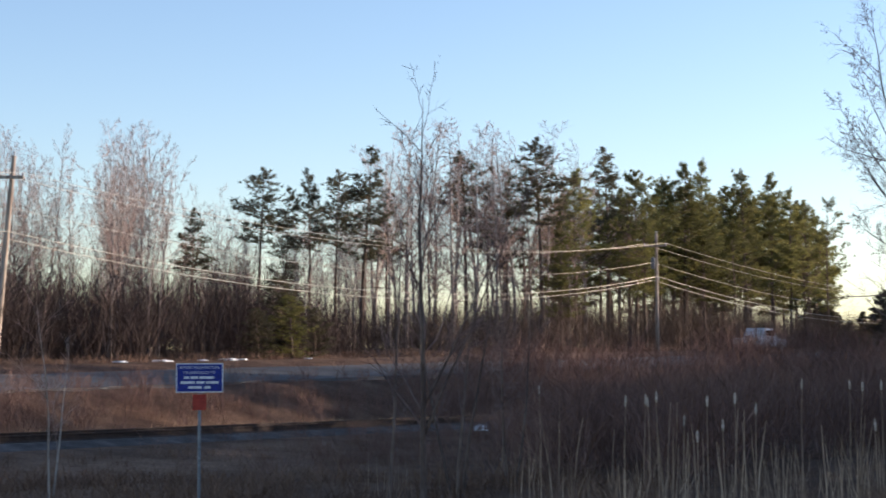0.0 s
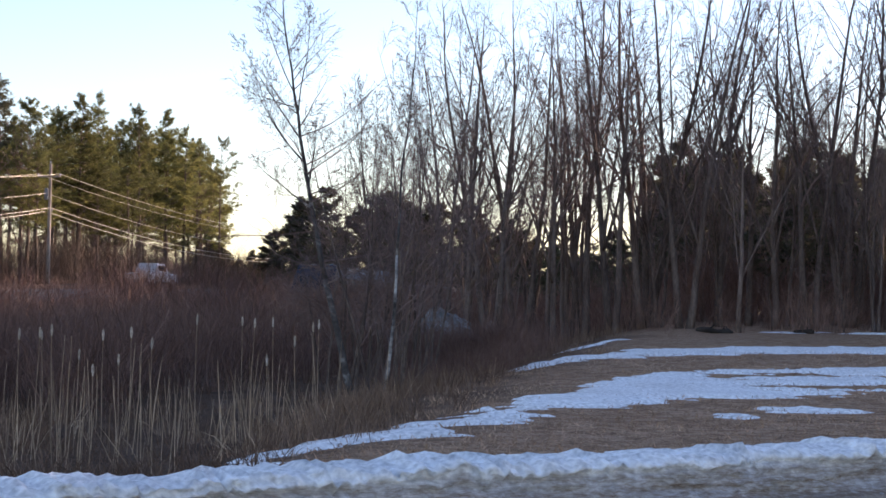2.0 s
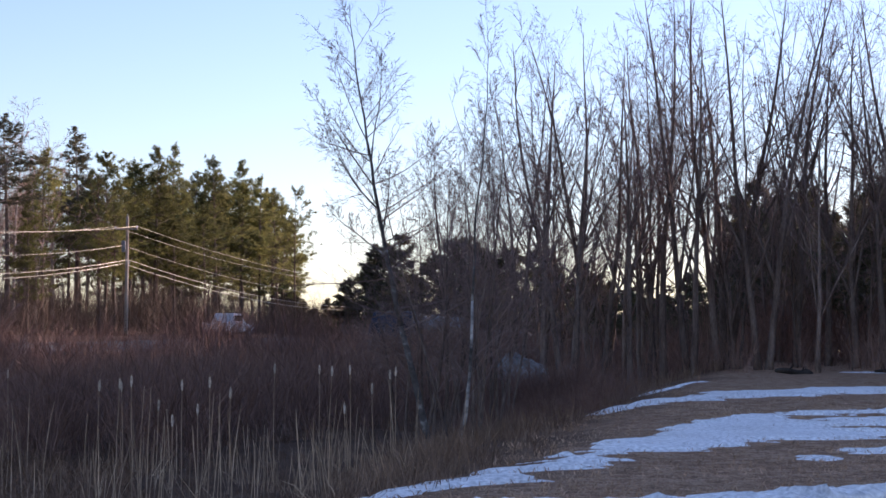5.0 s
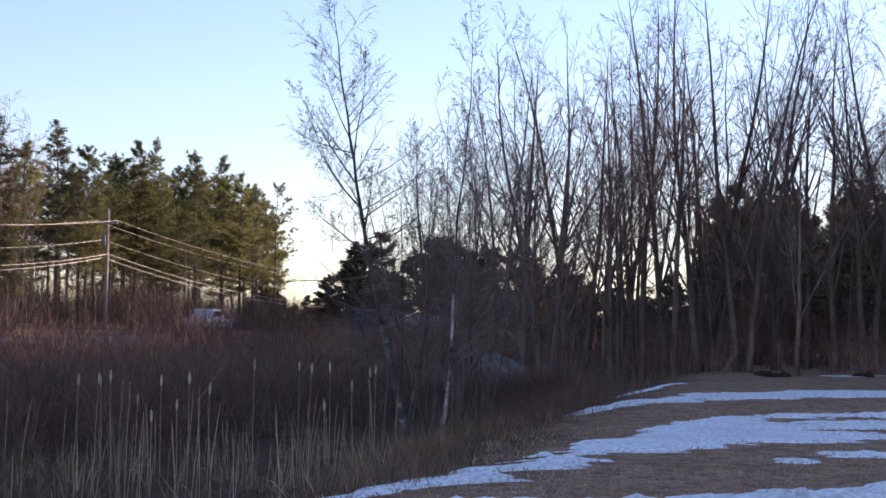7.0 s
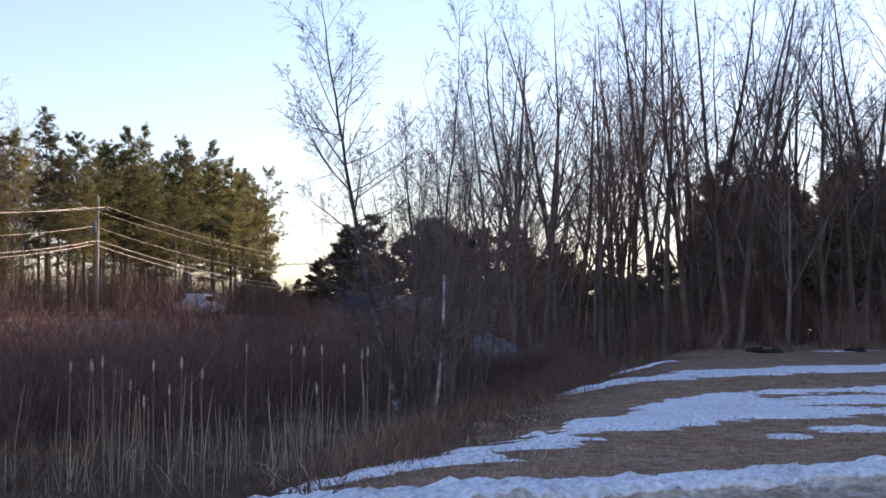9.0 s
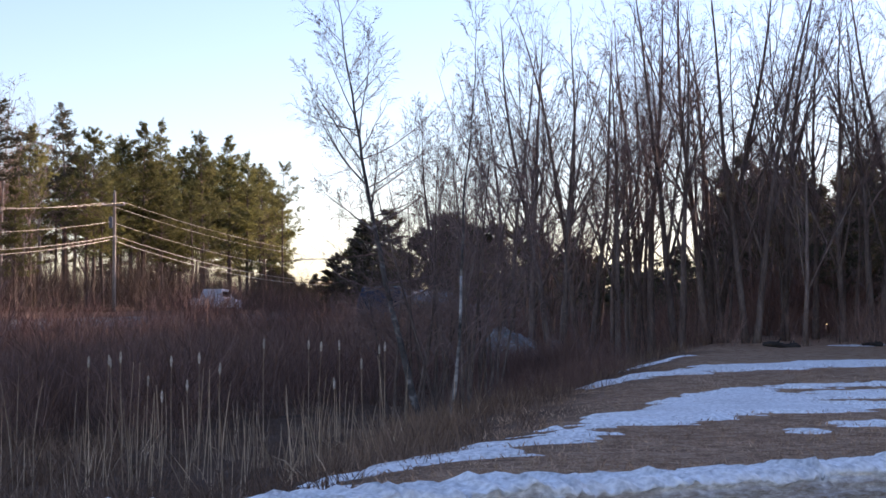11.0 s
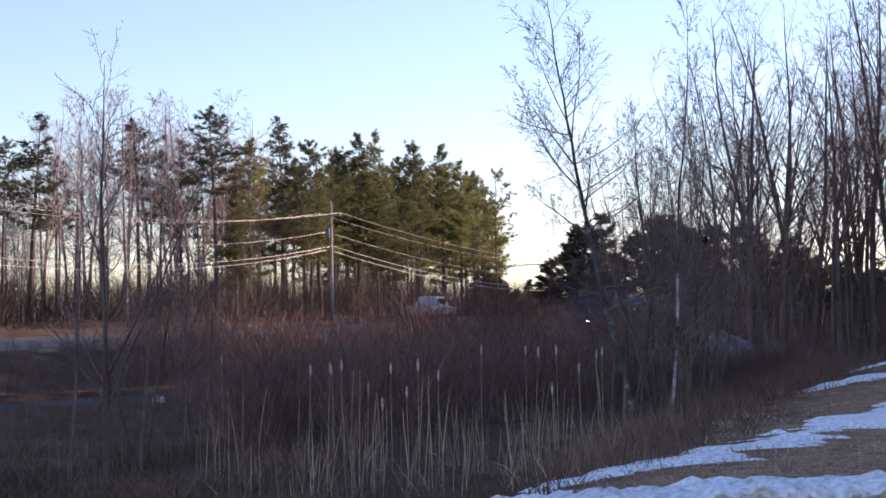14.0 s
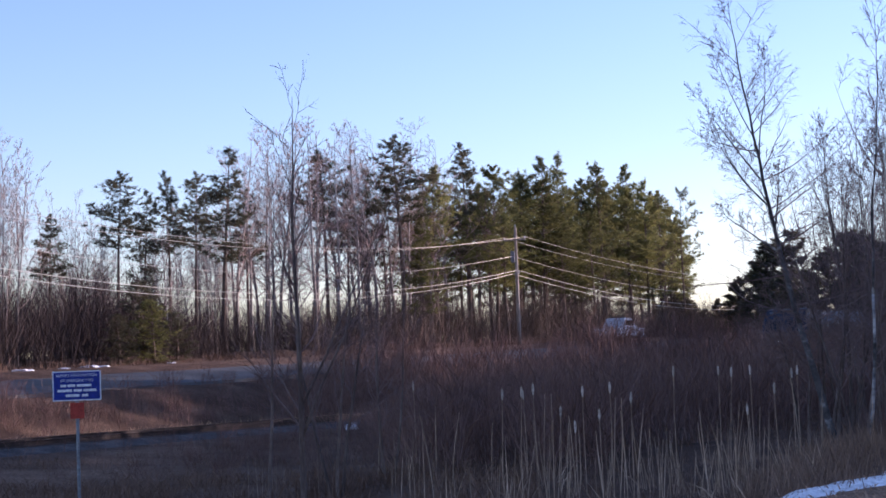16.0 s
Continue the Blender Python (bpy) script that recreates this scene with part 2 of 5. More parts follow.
# ---- mesh building ----
class Soup:
    """Vertices and faces gathered for one mesh."""

    def __init__(self):
        self.v, self.f, self.s = [], [], []

    def tube(self, pts, radii, sides=6, mat=0, cap=True):
        base = len(self.v)
        for i, (p, r) in enumerate(zip(pts, radii)):
            w = (pts[min(i + 1, len(pts) - 1)] - pts[max(i - 1, 0)]).normalized()
            u = w.cross(Vector((0.31, 0.95, 0.05))).normalized()
            q = w.cross(u)
            for k in range(sides):
                t = 2 * math.pi * k / sides
                self.v.append(p + (u * math.cos(t) + q * math.sin(t)) * r)
        for i in range(len(pts) - 1):
            for k in range(sides):
                k2 = (k + 1) % sides
                self.f.append((base + i * sides + k, base + i * sides + k2, base + (i + 1) * sides + k2, base + (i + 1) * sides + k))
                self.s.append(mat)
        if cap and sides > 3:
            self.f.append(tuple(base + (len(pts) - 1) * sides + k for k in range(sides)))
            self.f.append(tuple(base + k for k in reversed(range(sides))))
            self.s += [mat, mat]

    def box(self, lo, hi, mat=0, bevel=0.0):
        x0, y0, z0 = lo
        x1, y1, z1 = hi
        b = len(self.v)
        e = bevel
        ring = [(x0 + e, y0), (x1 - e, y0), (x1, y0 + e), (x1, y1 - e), (x1 - e, y1), (x0 + e, y1), (x0, y1 - e), (x0, y0 + e)] if e else [(x0, y0), (x1, y0), (x1, y1), (x0, y1)]
        k = len(ring)
        for z in (z0, z1):
            self.v += [Vector((p[0], p[1], z)) for p in ring]
        for i in range(k):
            j = (i + 1) % k
            self.f.append((b + i, b + j, b + k + j, b + k + i))
        self.f.append(tuple(b + k + i for i in range(k)))
        self.f.append(tuple(b + i for i in reversed(range(k))))
        self.s += [mat] * (k + 2)

    def blade(self, p, way, length, width, bend=0.0, mat=0):
        side = way.cross(Vector((random.uniform(-1, 1), random.uniform(-1, 1), 0.2))).normalized() * width / 2
        b = len(self.v)
        mid = p + way * length * 0.55
        tip = p + way * length + Vector((0, 0, -bend * length))
        self.v += [p - side, p + side, mid + side * 0.8, mid - side * 0.8, tip]
        self.f += [(b, b + 1, b + 2, b + 3), (b + 3, b + 2, b + 4)]
        self.s += [mat, mat]

    def ribbon(self, pts, width, mat=0):
        """A flat tapering strip along pts: a twig too fine to need a round section."""
        side = (pts[-1] - pts[0]).cross(Vector((random.uniform(-1, 1), random.uniform(-1, 1), random.uniform(-1, 1)))).normalized()
        b, n = len(self.v), len(pts)
        for i, p in enumerate(pts[:-1]):
            w = side * width * (0.5 - 0.3 * i / (n - 1))
            self.v += [p - w, p + w]
        self.v.append(pts[-1])
        for i in range(n - 2):
            k = b + 2 * i
            self.f.append((k, k + 1, k + 3, k + 2))
        self.f.append((b + 2 * n - 4, b + 2 * n - 3, b + 2 * n - 2))
        self.s += [mat] * (n - 1)

    def mesh(self, name, mats, smooth=False):
        m = bpy.data.meshes.new(name)
        m.from_pydata([tuple(v) for v in self.v], [], self.f)
        for x in mats:
            m.materials.append(x)
        if len(mats) > 1:
            m.polygons.foreach_set("material_index", self.s)
        if smooth:
            m.polygons.foreach_set("use_smooth", [True] * len(m.polygons))
        m.update()
        return m


def part(name, soup, mats, parent=None, label="", smooth=False):
    ob = new(name, soup.mesh(name, mats if isinstance(mats, list) else [mats], smooth))
    ob.parent = parent
    return tagged(ob, label=label)


def grid_mesh(name, xs, ys, fn, mat, keep=None):
    """A sheet over xs and ys with heights fn."""
    X, Y = np.meshgrid(xs, ys)
    Z = fn(X, Y)
    nx, ny = len(xs), len(ys)
    v = np.stack([X, Y, Z], 2).reshape(-1, 3)
    i = (np.arange(ny - 1)[:, None] * nx + np.arange(nx - 1)[None, :]).ravel()
    f = np.stack([i, i + 1, i + nx + 1, i + nx], 1)
    m = bpy.data.meshes.new(name)
    m.from_pydata(v.tolist(), [], f.tolist())
    m.materials.append(mat)
    m.polygons.foreach_set("use_smooth", [True] * len(m.polygons))
    return m, X.ravel(), Y.ravel()


def stuff(name, template, places, mat, label, category):
    """One mesh of many scattered copies of small templates: places are (x, y, z, turn, scale, kind)."""
    vs, fs, base = [], [], 0
    arr = [(np.array([tuple(v) for v in t.v]), t.f) for t in template]
    for x, y, z, turn, sc, k in places:
        v, f = arr[k % len(arr)]
        co, si = math.cos(turn) * sc, math.sin(turn) * sc
        vs.append(np.stack([v[:, 0] * co - v[:, 1] * si + x, v[:, 0] * si + v[:, 1] * co + y, v[:, 2] * sc + z], 1))
        fs += [tuple(i + base for i in q) for q in f]
        base += len(v)
    m = bpy.data.meshes.new(name)
    m.from_pydata(np.concatenate(vs).tolist(), [], fs)
    m.materials.append(mat)
    return tagged(new(name, m), label, category, kind="stuff")


# ---- the ground ----
def spread(lo, hi, step, reach):
    mid = list(np.arange(lo, hi + 0.01, step))
    out, k = [], step
    while k < reach:
        k *= 1.5
        out.append(k)
    return np.array([lo - k for k in reversed(out)] + mid + [hi + k for k in out])


GROUND = ground_material()
mesh, gx, gy = grid_mesh("ground", spread(-40, 80, 0.8, 1800), spread(-6, 190, 0.8, 1800), height, GROUND)
ga, gc, gedge, gn = zones(gx, gy)
lawn_w = (1 - sm(-2.2, 0.8, gc - gedge + 0.7 * rough(gx, gy))) * (1 - 0.75 * sm(62, 74, np.hypot(gx, gy)))
g_az = -np.degrees(np.arctan2(gx, gy))
lawn_w = np.maximum(lawn_w, (0.2 + 0.15 * rough(gx, gy)) * sm(0, 5, g_az) * (1 - sm(26, 28, gc)))
straw_w = sm(32.6, 33.4, gc) * (1 - sm(34.5, 36.5, gc)) * (0.6 + 0.4 * rough(gx * 0.5, gy * 0.3))
for key, w in (("lawn", lawn_w), ("straw", np.clip(straw_w, 0, 1))):
    mesh.attributes.new(key, "FLOAT", "POINT").data.foreach_set("value", w.astype(np.float32))
ground = tagged(new("ground", mesh), "brown winter ground of dormant turf and marsh", "ground", kind="structure")


def strip(name, profile, a0, a1, step, line_z, mat, label, category):
    """A band along the railway line from a profile of (c, z) pairs."""
    s = Soup()
    n = int((a1 - a0) / step) + 1
    k = len(profile)
    for i in range(n):
        a = a0 + (a1 - a0) * i / (n - 1)
        for c, z in profile:
            x, y = plan(a, c)
            s.v.append(Vector((x, y, z + float(line_z(a)))))
    for i in range(n - 1):
        for j in range(k - 1):
            p = i * k + j
            s.f.append((p + k, p + k + 1, p + 1, p))
            s.s.append(0)
    return s


far_road = part("road", strip("road", [(ROAD_C - 4.4, -0.5), (ROAD_C - 4.3, -0.24), (ROAD_C, 0.12), (ROAD_C + 4.2, 0.36), (ROAD_C + 4.3, 0.1)], -60, 190, 2.5, road_z, ASPHALT, "", ""), ASPHALT)
tagged(far_road, "grey asphalt country road on a low bank", "road", kind="structure")

# the road on which the eye stands, and its sandy shoulder
s = Soup()
for i in range(80):
    u = -40 + i
    for n, z in ((-9, -0.02), (0, 0.05), (9.15, 0.0), (9.2, -0.1)):
        w = n + (0.12 * math.sin(u * 1.9) + 0.08 * math.sin(u * 4.3) if n > 9 else 0)
        s.v.append(Vector((0.967 * u - 0.256 * w, 0.256 * u + 0.967 * w, z)))
for i in range(79):
    for j in range(3):
        p = i * 4 + j
        s.f.append((p + 4, p + 5, p + 1, p))
        s.s.append(0)
tagged(part("road", s, ASPHALT, smooth=True), "worn grey asphalt road with a ragged edge", "road", kind="structure")
s = Soup()
for i in range(400):
    u = -40 + i * 0.2
    for j, n in enumerate((8.7, 9.1, 9.5, 9.9, 10.4)):
        w = n + (0.25 * noise.noise((u * 0.7, 0, 3)) + 0.12 * noise.noise((u * 3.1, 0, 3)) if j == 0 else 0)
        z = (-0.03, 0.012, 0.03, 0.04, 0.05)[j] + 0.015 * noise.noise((u * 2, n * 2, 0))
        s.v.append(Vector((0.967 * u - 0.256 * w, 0.256 * u + 0.967 * w, z)))
for i in range(399):
    for j in range(4):
        p = i * 5 + j
        s.f.append((p + 5, p + 6, p + 1, p))
        s.s.append(0)
tagged(part("road_shoulder", s, SAND, smooth=True), "sandy grit shoulder left by winter ploughing", "road shoulder", kind="structure")


# ---- snow ----
def snow_bank_material():
    m = SNOW.copy()
    m.name = "ploughed_snow_with_grit_layers"
    n, L = m.node_tree.nodes, m.node_tree.links
    b = n["Principled BSDF"]
    old = b.inputs["Base Color"].links[0].from_socket
    co = n.new("ShaderNodeTexCoord")
    mp = n.new("ShaderNodeMapping")
    mp.inputs["Scale"].default_value = (1.6, 1.6, 9.0)
    L.new(co.outputs["Object"], mp.inputs["Vector"])
    t = n.new("ShaderNodeTexNoise")
    t.inputs["Scale"].default_value, t.inputs["Detail"].default_value = 5.0, 10
    t.inputs["Roughness"].default_value = 0.72
    n["Bump"].inputs["Strength"].default_value, n["Bump"].inputs["Distance"].default_value = 0.7, 0.03
    L.new(mp.outputs[0], t.inputs["Vector"])
    at = n.new("ShaderNodeAttribute")
    at.attribute_name = "grit"
    add = n.new("ShaderNodeMath")
    add.operation = "MULTIPLY_ADD"
    L.new(at.outputs["Fac"], add.inputs[0])
    add.inputs[1].default_value = 0.75
    L.new(t.outputs["Fac"], add.inputs[2])
    r = n.new("ShaderNodeMapRange")
    r.inputs["From Min"].default_value, r.inputs["From Max"].default_value = 0.7, 1.25
    L.new(add.outputs[0], r.inputs["Value"])
    x = n.new("ShaderNodeMixRGB")
    x.inputs["Color2"].default_value = (0.21, 0.145, 0.1, 1)
    L.new(r.outputs[0], x.inputs["Fac"])
    L.new(old, x.inputs["Color1"])
    L.new(x.outputs[0], b.inputs["Base Color"])
    return m


def snow_bank():
    us = np.arange(-8, 26, 0.045)
    # foot of spilt grit, a cut wall in layers, a white crest and the slope behind: across, height, grit
    rows = [(9.45, 0.0, 0.9), (9.6, 0.012, 1.0), (9.73, 0.028, 1.0), (9.83, 0.045, 1.0), (9.91, 0.07, 0.95), (9.96, 0.1, 0.85), (9.99, 0.13, 0.8), (10.01, 0.16, 0.8), (10.03, 0.19, 0.85), (10.045, 0.22, 0.75),
            (10.06, 0.25, 0.7), (10.07, 0.28, 0.75), (10.08, 0.305, 0.62), (10.085, 0.33, 0.5), (10.075, 0.35, 0.25), (10.065, 0.37, 0.08), (10.09, 0.395, 0.0), (10.15, 0.42, 0.0), (10.25, 0.44, 0.0), (10.4, 0.45, 0.0),
            (10.6, 0.43, 0.0), (10.85, 0.37, 0.0), (11.05, 0.25, 0.0), (11.3, 0.08, 0.1), (11.6, -0.12, 0.2)]
    s, grit = Soup(), []
    for u in us:
        lift = 0.97 + 0.10 * noise.noise((u * 0.35, 0, 7)) + 0.08 * noise.noise((u * 1.3, 1, 7)) + 0.08 * noise.noise((u * 3.5, 2, 7)) + 0.12 * noise.noise((u * 9, 2, 7)) + 0.12 * noise.noise((u * 21, 2, 7)) + 0.16 * max(0, noise.noise((u * 5.5, 4, 7))) ** 2 + 0.12 * max(0, noise.noise((u * 11, 6, 7))) ** 2
        for j, (n, z, g) in enumerate(rows):
            w = n + 0.1 * noise.noise((u * 0.8, n, 1)) + 0.09 * noise.noise((u * 0.9, z * 28, 2)) + 0.045 * noise.noise((u * 5, z * 30, 4)) + 0.02 * noise.noise((u * 16, z * 70, 4))
            h = z * lift + (0.02 * noise.noise((u * 3, n * 9, 5)) + (0.03 * noise.noise((u * 8, n * 10, 6)) + 0.035 * noise.noise((u * 19, n * 19, 8)) if 14 < j < 22 else 0.012 * noise.noise((u * 12, n * 20, 6))) if 0 < j < 24 else 0)
            s.v.append(Vector((0.967 * u - 0.256 * w, 0.256 * u + 0.967 * w, h)))
            grit.append(g)
    k = len(rows)
    for i in range(len(us) - 1):
        for j in range(k - 1):
            p = i * k + j
            s.f.append((p + k, p + k + 1, p + 1, p))
            s.s.append(0)
    ob = part("snow_bank", s, snow_bank_material(), smooth=True)
    ob.data.attributes.new("grit", "FLOAT", "POINT").data.foreach_set("value", grit)
    tagged(ob, "ploughed bank of white snow with dirty grit layers along the road", "snow bank")
    # crumbled lumps at its foot
    for i in range(46):
        u = random.uniform(-4, 16)
        n = random.uniform(9.35, 9.85)
        r = random.choice((0.02, 0.025, 0.03, 0.045))
        bm = bmesh.new()
        bmesh.ops.create_icosphere(bm, subdivisions=2, radius=r)
        for v in bm.verts:
            v.co *= 1 + 0.45 * noise.noise(v.co / r * 1.3 + Vector((i * 3, 0, 0)))
            v.co.z *= 0.6
        me = bpy.data.meshes.new("snow_lump")
        bm.to_mesh(me)
        bm.free()
        me.materials.append(SNOW_DIRTY)
        me.polygons.foreach_set("use_smooth", [True] * len(me.polygons))
        o = new("snow_lump", me)
        o.location = (0.967 * u - 0.256 * n, 0.256 * u + 0.967 * n, 0.035 + r * 0.35)
        tagged(o, "small crumbled lump of old snow on the road shoulder", "snow lump", "snow lumps along the shoulder")


def snow_patch(label, chain, holes=(), wobble=1.0):
    """Melting snow on the turf. chain: (az, distance, half width) knots; it thins out to its edge."""
    az = [k[0] for k in chain]
    dd = [k[1] for k in chain]
    rr = max(k[2] for k in chain)
    A = np.arange(min(az) - rr * 2 - 1.5, max(az) + rr * 2 + 1.5, 0.14)
    D = np.arange(min(dd) - rr - 1, max(dd) + rr + 1, 0.13)
    G, H = np.meshgrid(A, D)
    U, V = G * 1.25, H

    def field(knots):
        best = np.full(U.shape, -9.0)
        for (a0, d0, r0), (a1, d1, r1) in zip(knots[:-1], knots[1:]):
            p, q = np.array((a0 * 1.25, d0)), np.array((a1 * 1.25, d1))
            w = q - p
            t = np.clip(((U - p[0]) * w[0] + (V - p[1]) * w[1]) / (w @ w), 0, 1)
            best = np.maximum(best, r0 + (r1 - r0) * t - np.hypot(U - p[0] - w[0] * t, V - p[1] - w[1] * t))
        return best

    f = field(chain)
    for h in holes:
        f = np.minimum(f, -field(h))
    X, Y = -np.sin(np.radians(G)) * H, np.cos(np.radians(G)) * H
    wob = np.array([noise.fractal((x * 0.45, y * 0.45, 3), 0.8, 2.1, 5) for x, y in zip(X.ravel(), Y.ravel())]).reshape(X.shape)
    streak = np.array([noise.fractal((x * 0.35 - y * 0.1, y * 1.6 + x * 0.45, 9), 0.7, 2.1, 5) for x, y in zip(X.ravel(), Y.ravel())]).reshape(X.shape)
    fine = np.array([noise.fractal((x * 1.1 - y * 0.3, y * 4.5 + x * 1.2, 5), 0.8, 2.1, 4) for x, y in zip(X.ravel(), Y.ravel())]).reshape(X.shape)
    f = f + wobble * (0.45 * wob + 1.35 * streak + 0.4 * fine)
    Z = height(X, Y) + np.clip(f * 0.11, -0.12, 0.055) + 0.012 * np.clip(wob, -1, 1)
    idx = -np.ones(X.size, int)
    ny, nx = X.shape
    i = (np.arange(ny - 1)[:, None] * nx + np.arange(nx - 1)[None, :]).ravel()
    q = np.stack([i, i + nx, i + nx + 1, i + 1], 1)
    q = q[(f.ravel()[q] > -0.2).any(1)]
    used = np.unique(q)
    idx[used] = np.arange(len(used))
    m = bpy.data.meshes.new("snow_patch")
    m.from_pydata(np.stack([X.ravel(), Y.ravel(), Z.ravel()], 1)[used].tolist(), [], idx[q].tolist())
    m.materials.append(SNOW)
    m.polygons.foreach_set("use_smooth", [True] * len(m.polygons))
    tagged(new("snow_patch", m), label, "snow patch", "snow patches on the lawn")


snow_bank()
snow_patch("large melting sheet of white snow over the brown lawn",
           [(-14.2, 18.2, 0.4), (-19.5, 21.3, 0.6), (-23.5, 24.4, 0.9), (-27, 28.4, 2.2), (-30.5, 31.5, 3.6), (-35.5, 34.5, 3.3), (-44, 37, 3.0)],
           [[(-20.2, 22.6, 0.25), (-22.6, 24.4, 0.3)], [(-29.6, 33.4, 0.9), (-32.4, 34.4, 1.1), (-38, 35.4, 0.9)], [(-31.4, 30.4, 0.6), (-35, 31.2, 1.0)], [(-19.4, 23.2, 0.5), (-21.6, 24.2, 0.4)], [(-35, 28.6, 0.3), (-33, 28.2, 0.3)]])
snow_patch("long narrow strip of snow along the upper lawn", [(-23.4, 37.4, 0.25), (-27, 41.2, 1.0), (-31, 44, 1.4), (-36, 46.5, 2.0), (-44, 48, 1.8)], wobble=0.8)
snow_patch("thin leftover sliver of snow on brown turf", [(-31.2, 25.7, 0.2), (-34.2, 25.6, 0.3)], wobble=0.5)
snow_patch("small tongue of snow at the lawn's edge", [(-25.0, 48.3, 0.15), (-25.9, 51, 0.55)], wobble=0.6)
snow_patch("small far leftover of snow before the woods", [(-31.8, 59.5, 0.5), (-33, 60.2, 0.7)], wobble=0.5)
snow_patch("small far leftover of snow before the woods", [(-34.4, 59.2, 0.5), (-35.4, 59.8, 0.6)], wobble=0.5)
snow_patch("small leftover of snow on brown turf", [(-29.9, 24.4, 0.15), (-30.7, 24.4, 0.2)], wobble=0.4)


# ---- bare trees ----
def wander(p, way, length, segs, bend, lift):
    pts = [p.copy()]
    for i in range(segs):
        way = (way + Vector((random.gauss(0, bend), random.gauss(0, bend), random.gauss(0, bend * 0.6) + lift))).normalized()
        p = p + way * (length / segs)
        pts.append(p.copy())
    return pts


def tilted(way, angle):
    """A direction at an angle to way, at a random turn round it."""
    u = way.cross(Vector((random.uniform(-1, 1), random.uniform(-1, 1), random.uniform(-1, 1)))).normalized()
    return (way * math.cos(angle) + u * math.sin(angle)).normalized()


def limb(soup, pts, r0, level, dens, wide, thin, low=0.3, long=0.4, lift=0.035, sprout=0.16):
    """Side branches of a stem, and theirs in turn; wide is the angle of the lowest and of the topmost ones."""
    n = len(pts) - 1
    length = sum((pts[i + 1] - pts[i]).length for i in range(n))
    lo = low if level == 0 else 0.15
    for k in range(dens[level]):
        t = lo + (0.985 - lo) * (k + random.random()) / dens[level]
        i = min(int(t * n), n - 1)
        p = pts[i].lerp(pts[i + 1], t * n - i)
        f = (t - lo) / (1 - lo)
        angle = (wide[0] + (wide[1] - wide[0]) * f) * random.uniform(0.75, 1.25) if level == 0 else random.uniform(26, 62)
        way = tilted((pts[i + 1] - pts[i]).normalized(), radians(angle))
        if level == 0:
            L = length * long * (1.12 - 0.78 * t) * random.uniform(0.7, 1.25)
        else:
            L = length * 0.52 * (1.15 - 0.8 * t) * random.uniform(0.6, 1.25)
        r = max(thin, r0 * (1 - 0.85 * t) * 0.42)
        q = wander(p, way, L, (6, 4, 1)[level], (sprout, 0.2, 0.25)[level], lift * (1, 0.8, 0.6)[level])
        if level == 0:
            soup.tube(q, [max(thin * 0.8, r * (1 - 0.82 * j / 6)) for j in range(7)], 3, 0, False)
        else:
            soup.ribbon(q, max(thin * 2.2, r * 1.3) if level == 1 else thin * 2.0)
        if level < 2:
            limb(soup, q, r, level + 1, dens, wide, thin, lift=lift)


def bare_tree(name, H, r, dens=(12, 7, 6), wide=(48, 22), bark=BARK, twig=TWIG, stems=1, fan=10.0, label="", category="tree", thin=0.006, bend=0.03, long=0.4, low=0.3, lift=0.035, fork=0, forks=(3, 7)):
    """A leafless tree: one stem or several that part near the ground, each with its own crown."""
    root = new(name)
    turn = random.uniform(0, 6.3)
    for k in range(stems):
        trunk, crown = Soup(), Soup()
        ang = turn + k * 2 * math.pi / max(1, stems) + random.uniform(-0.4, 0.4)
        out = Vector((math.cos(ang), math.sin(ang), 0)) if stems > 1 else Vector((0, 0, 0))
        tilt = math.tan(radians(fan * random.uniform(0.5, 1.3)))
        h = H * (1 if k == 0 else random.uniform(0.78, 1.0))
        pts = wander(out * r * 1.1 + Vector((0, 0, -0.3)), (out * tilt + Vector((0, 0, 1))).normalized(), h + 0.3, 14, bend, 0.012)
        trunk.tube(pts, [r * (1.35 if j == 0 else 1) * (1 - 0.94 * j / 14) for j in range(15)], 7)
        limb(crown, pts, r, 0, dens, wide, thin, low, long, lift)
        for _ in range(fork):
            j = random.randint(*forks)
            q = wander(pts[j], tilted((pts[j + 1] - pts[j]).normalized(), radians(random.uniform(14, 32))), h * (1 - j / 14) * random.uniform(0.75, 1.02), 9, 0.055, 0.02)
            trunk.tube(q, [r * (1 - 0.94 * j / 14) * 0.52 * (1 - 0.92 * i / 9) for i in range(10)], 6)
            limb(crown, q, r * 0.6, 0, (max(5, dens[0] * 2 // 3), dens[1], dens[2]), wide, thin, 0.2, long, lift)
        part("trunk", trunk, bark, root, smooth=True)
        part("crown", crown, twig, root)
    return tagged(root, label, category)


def plant(master, x, y, turn=0.0, sc=1.0, group="", label="", sink=0.0, stretch=1.0):
    m = Matrix.Translation((x, y, ground_z(x, y) - sink)) @ Matrix.Rotation(turn, 4, "Z") @ Matrix.Diagonal((sc * stretch, sc * stretch, sc, 1))
    ob = copy_thing(master, m)
    return tagged(ob, label=label, group=group)


MASTERS = []


def master(ob):
    MASTERS.append(ob)
    return ob


def clear_masters():
    for ob in MASTERS:
        for o in list(ob.children_recursive) + [ob]:
            bpy.data.objects.remove(o)


def by_top(m, base, az, el, d, group, wide=1.0):
    """Plants a tree of height base so that its top stands el degrees above the horizon."""
    x, y = spot(az, d)
    H = EYE_Z + d * math.tan(radians(el)) - ground_z(x, y)
    plant(m, x, y, random.uniform(0, 6.3), H / base, group, stretch=wide)


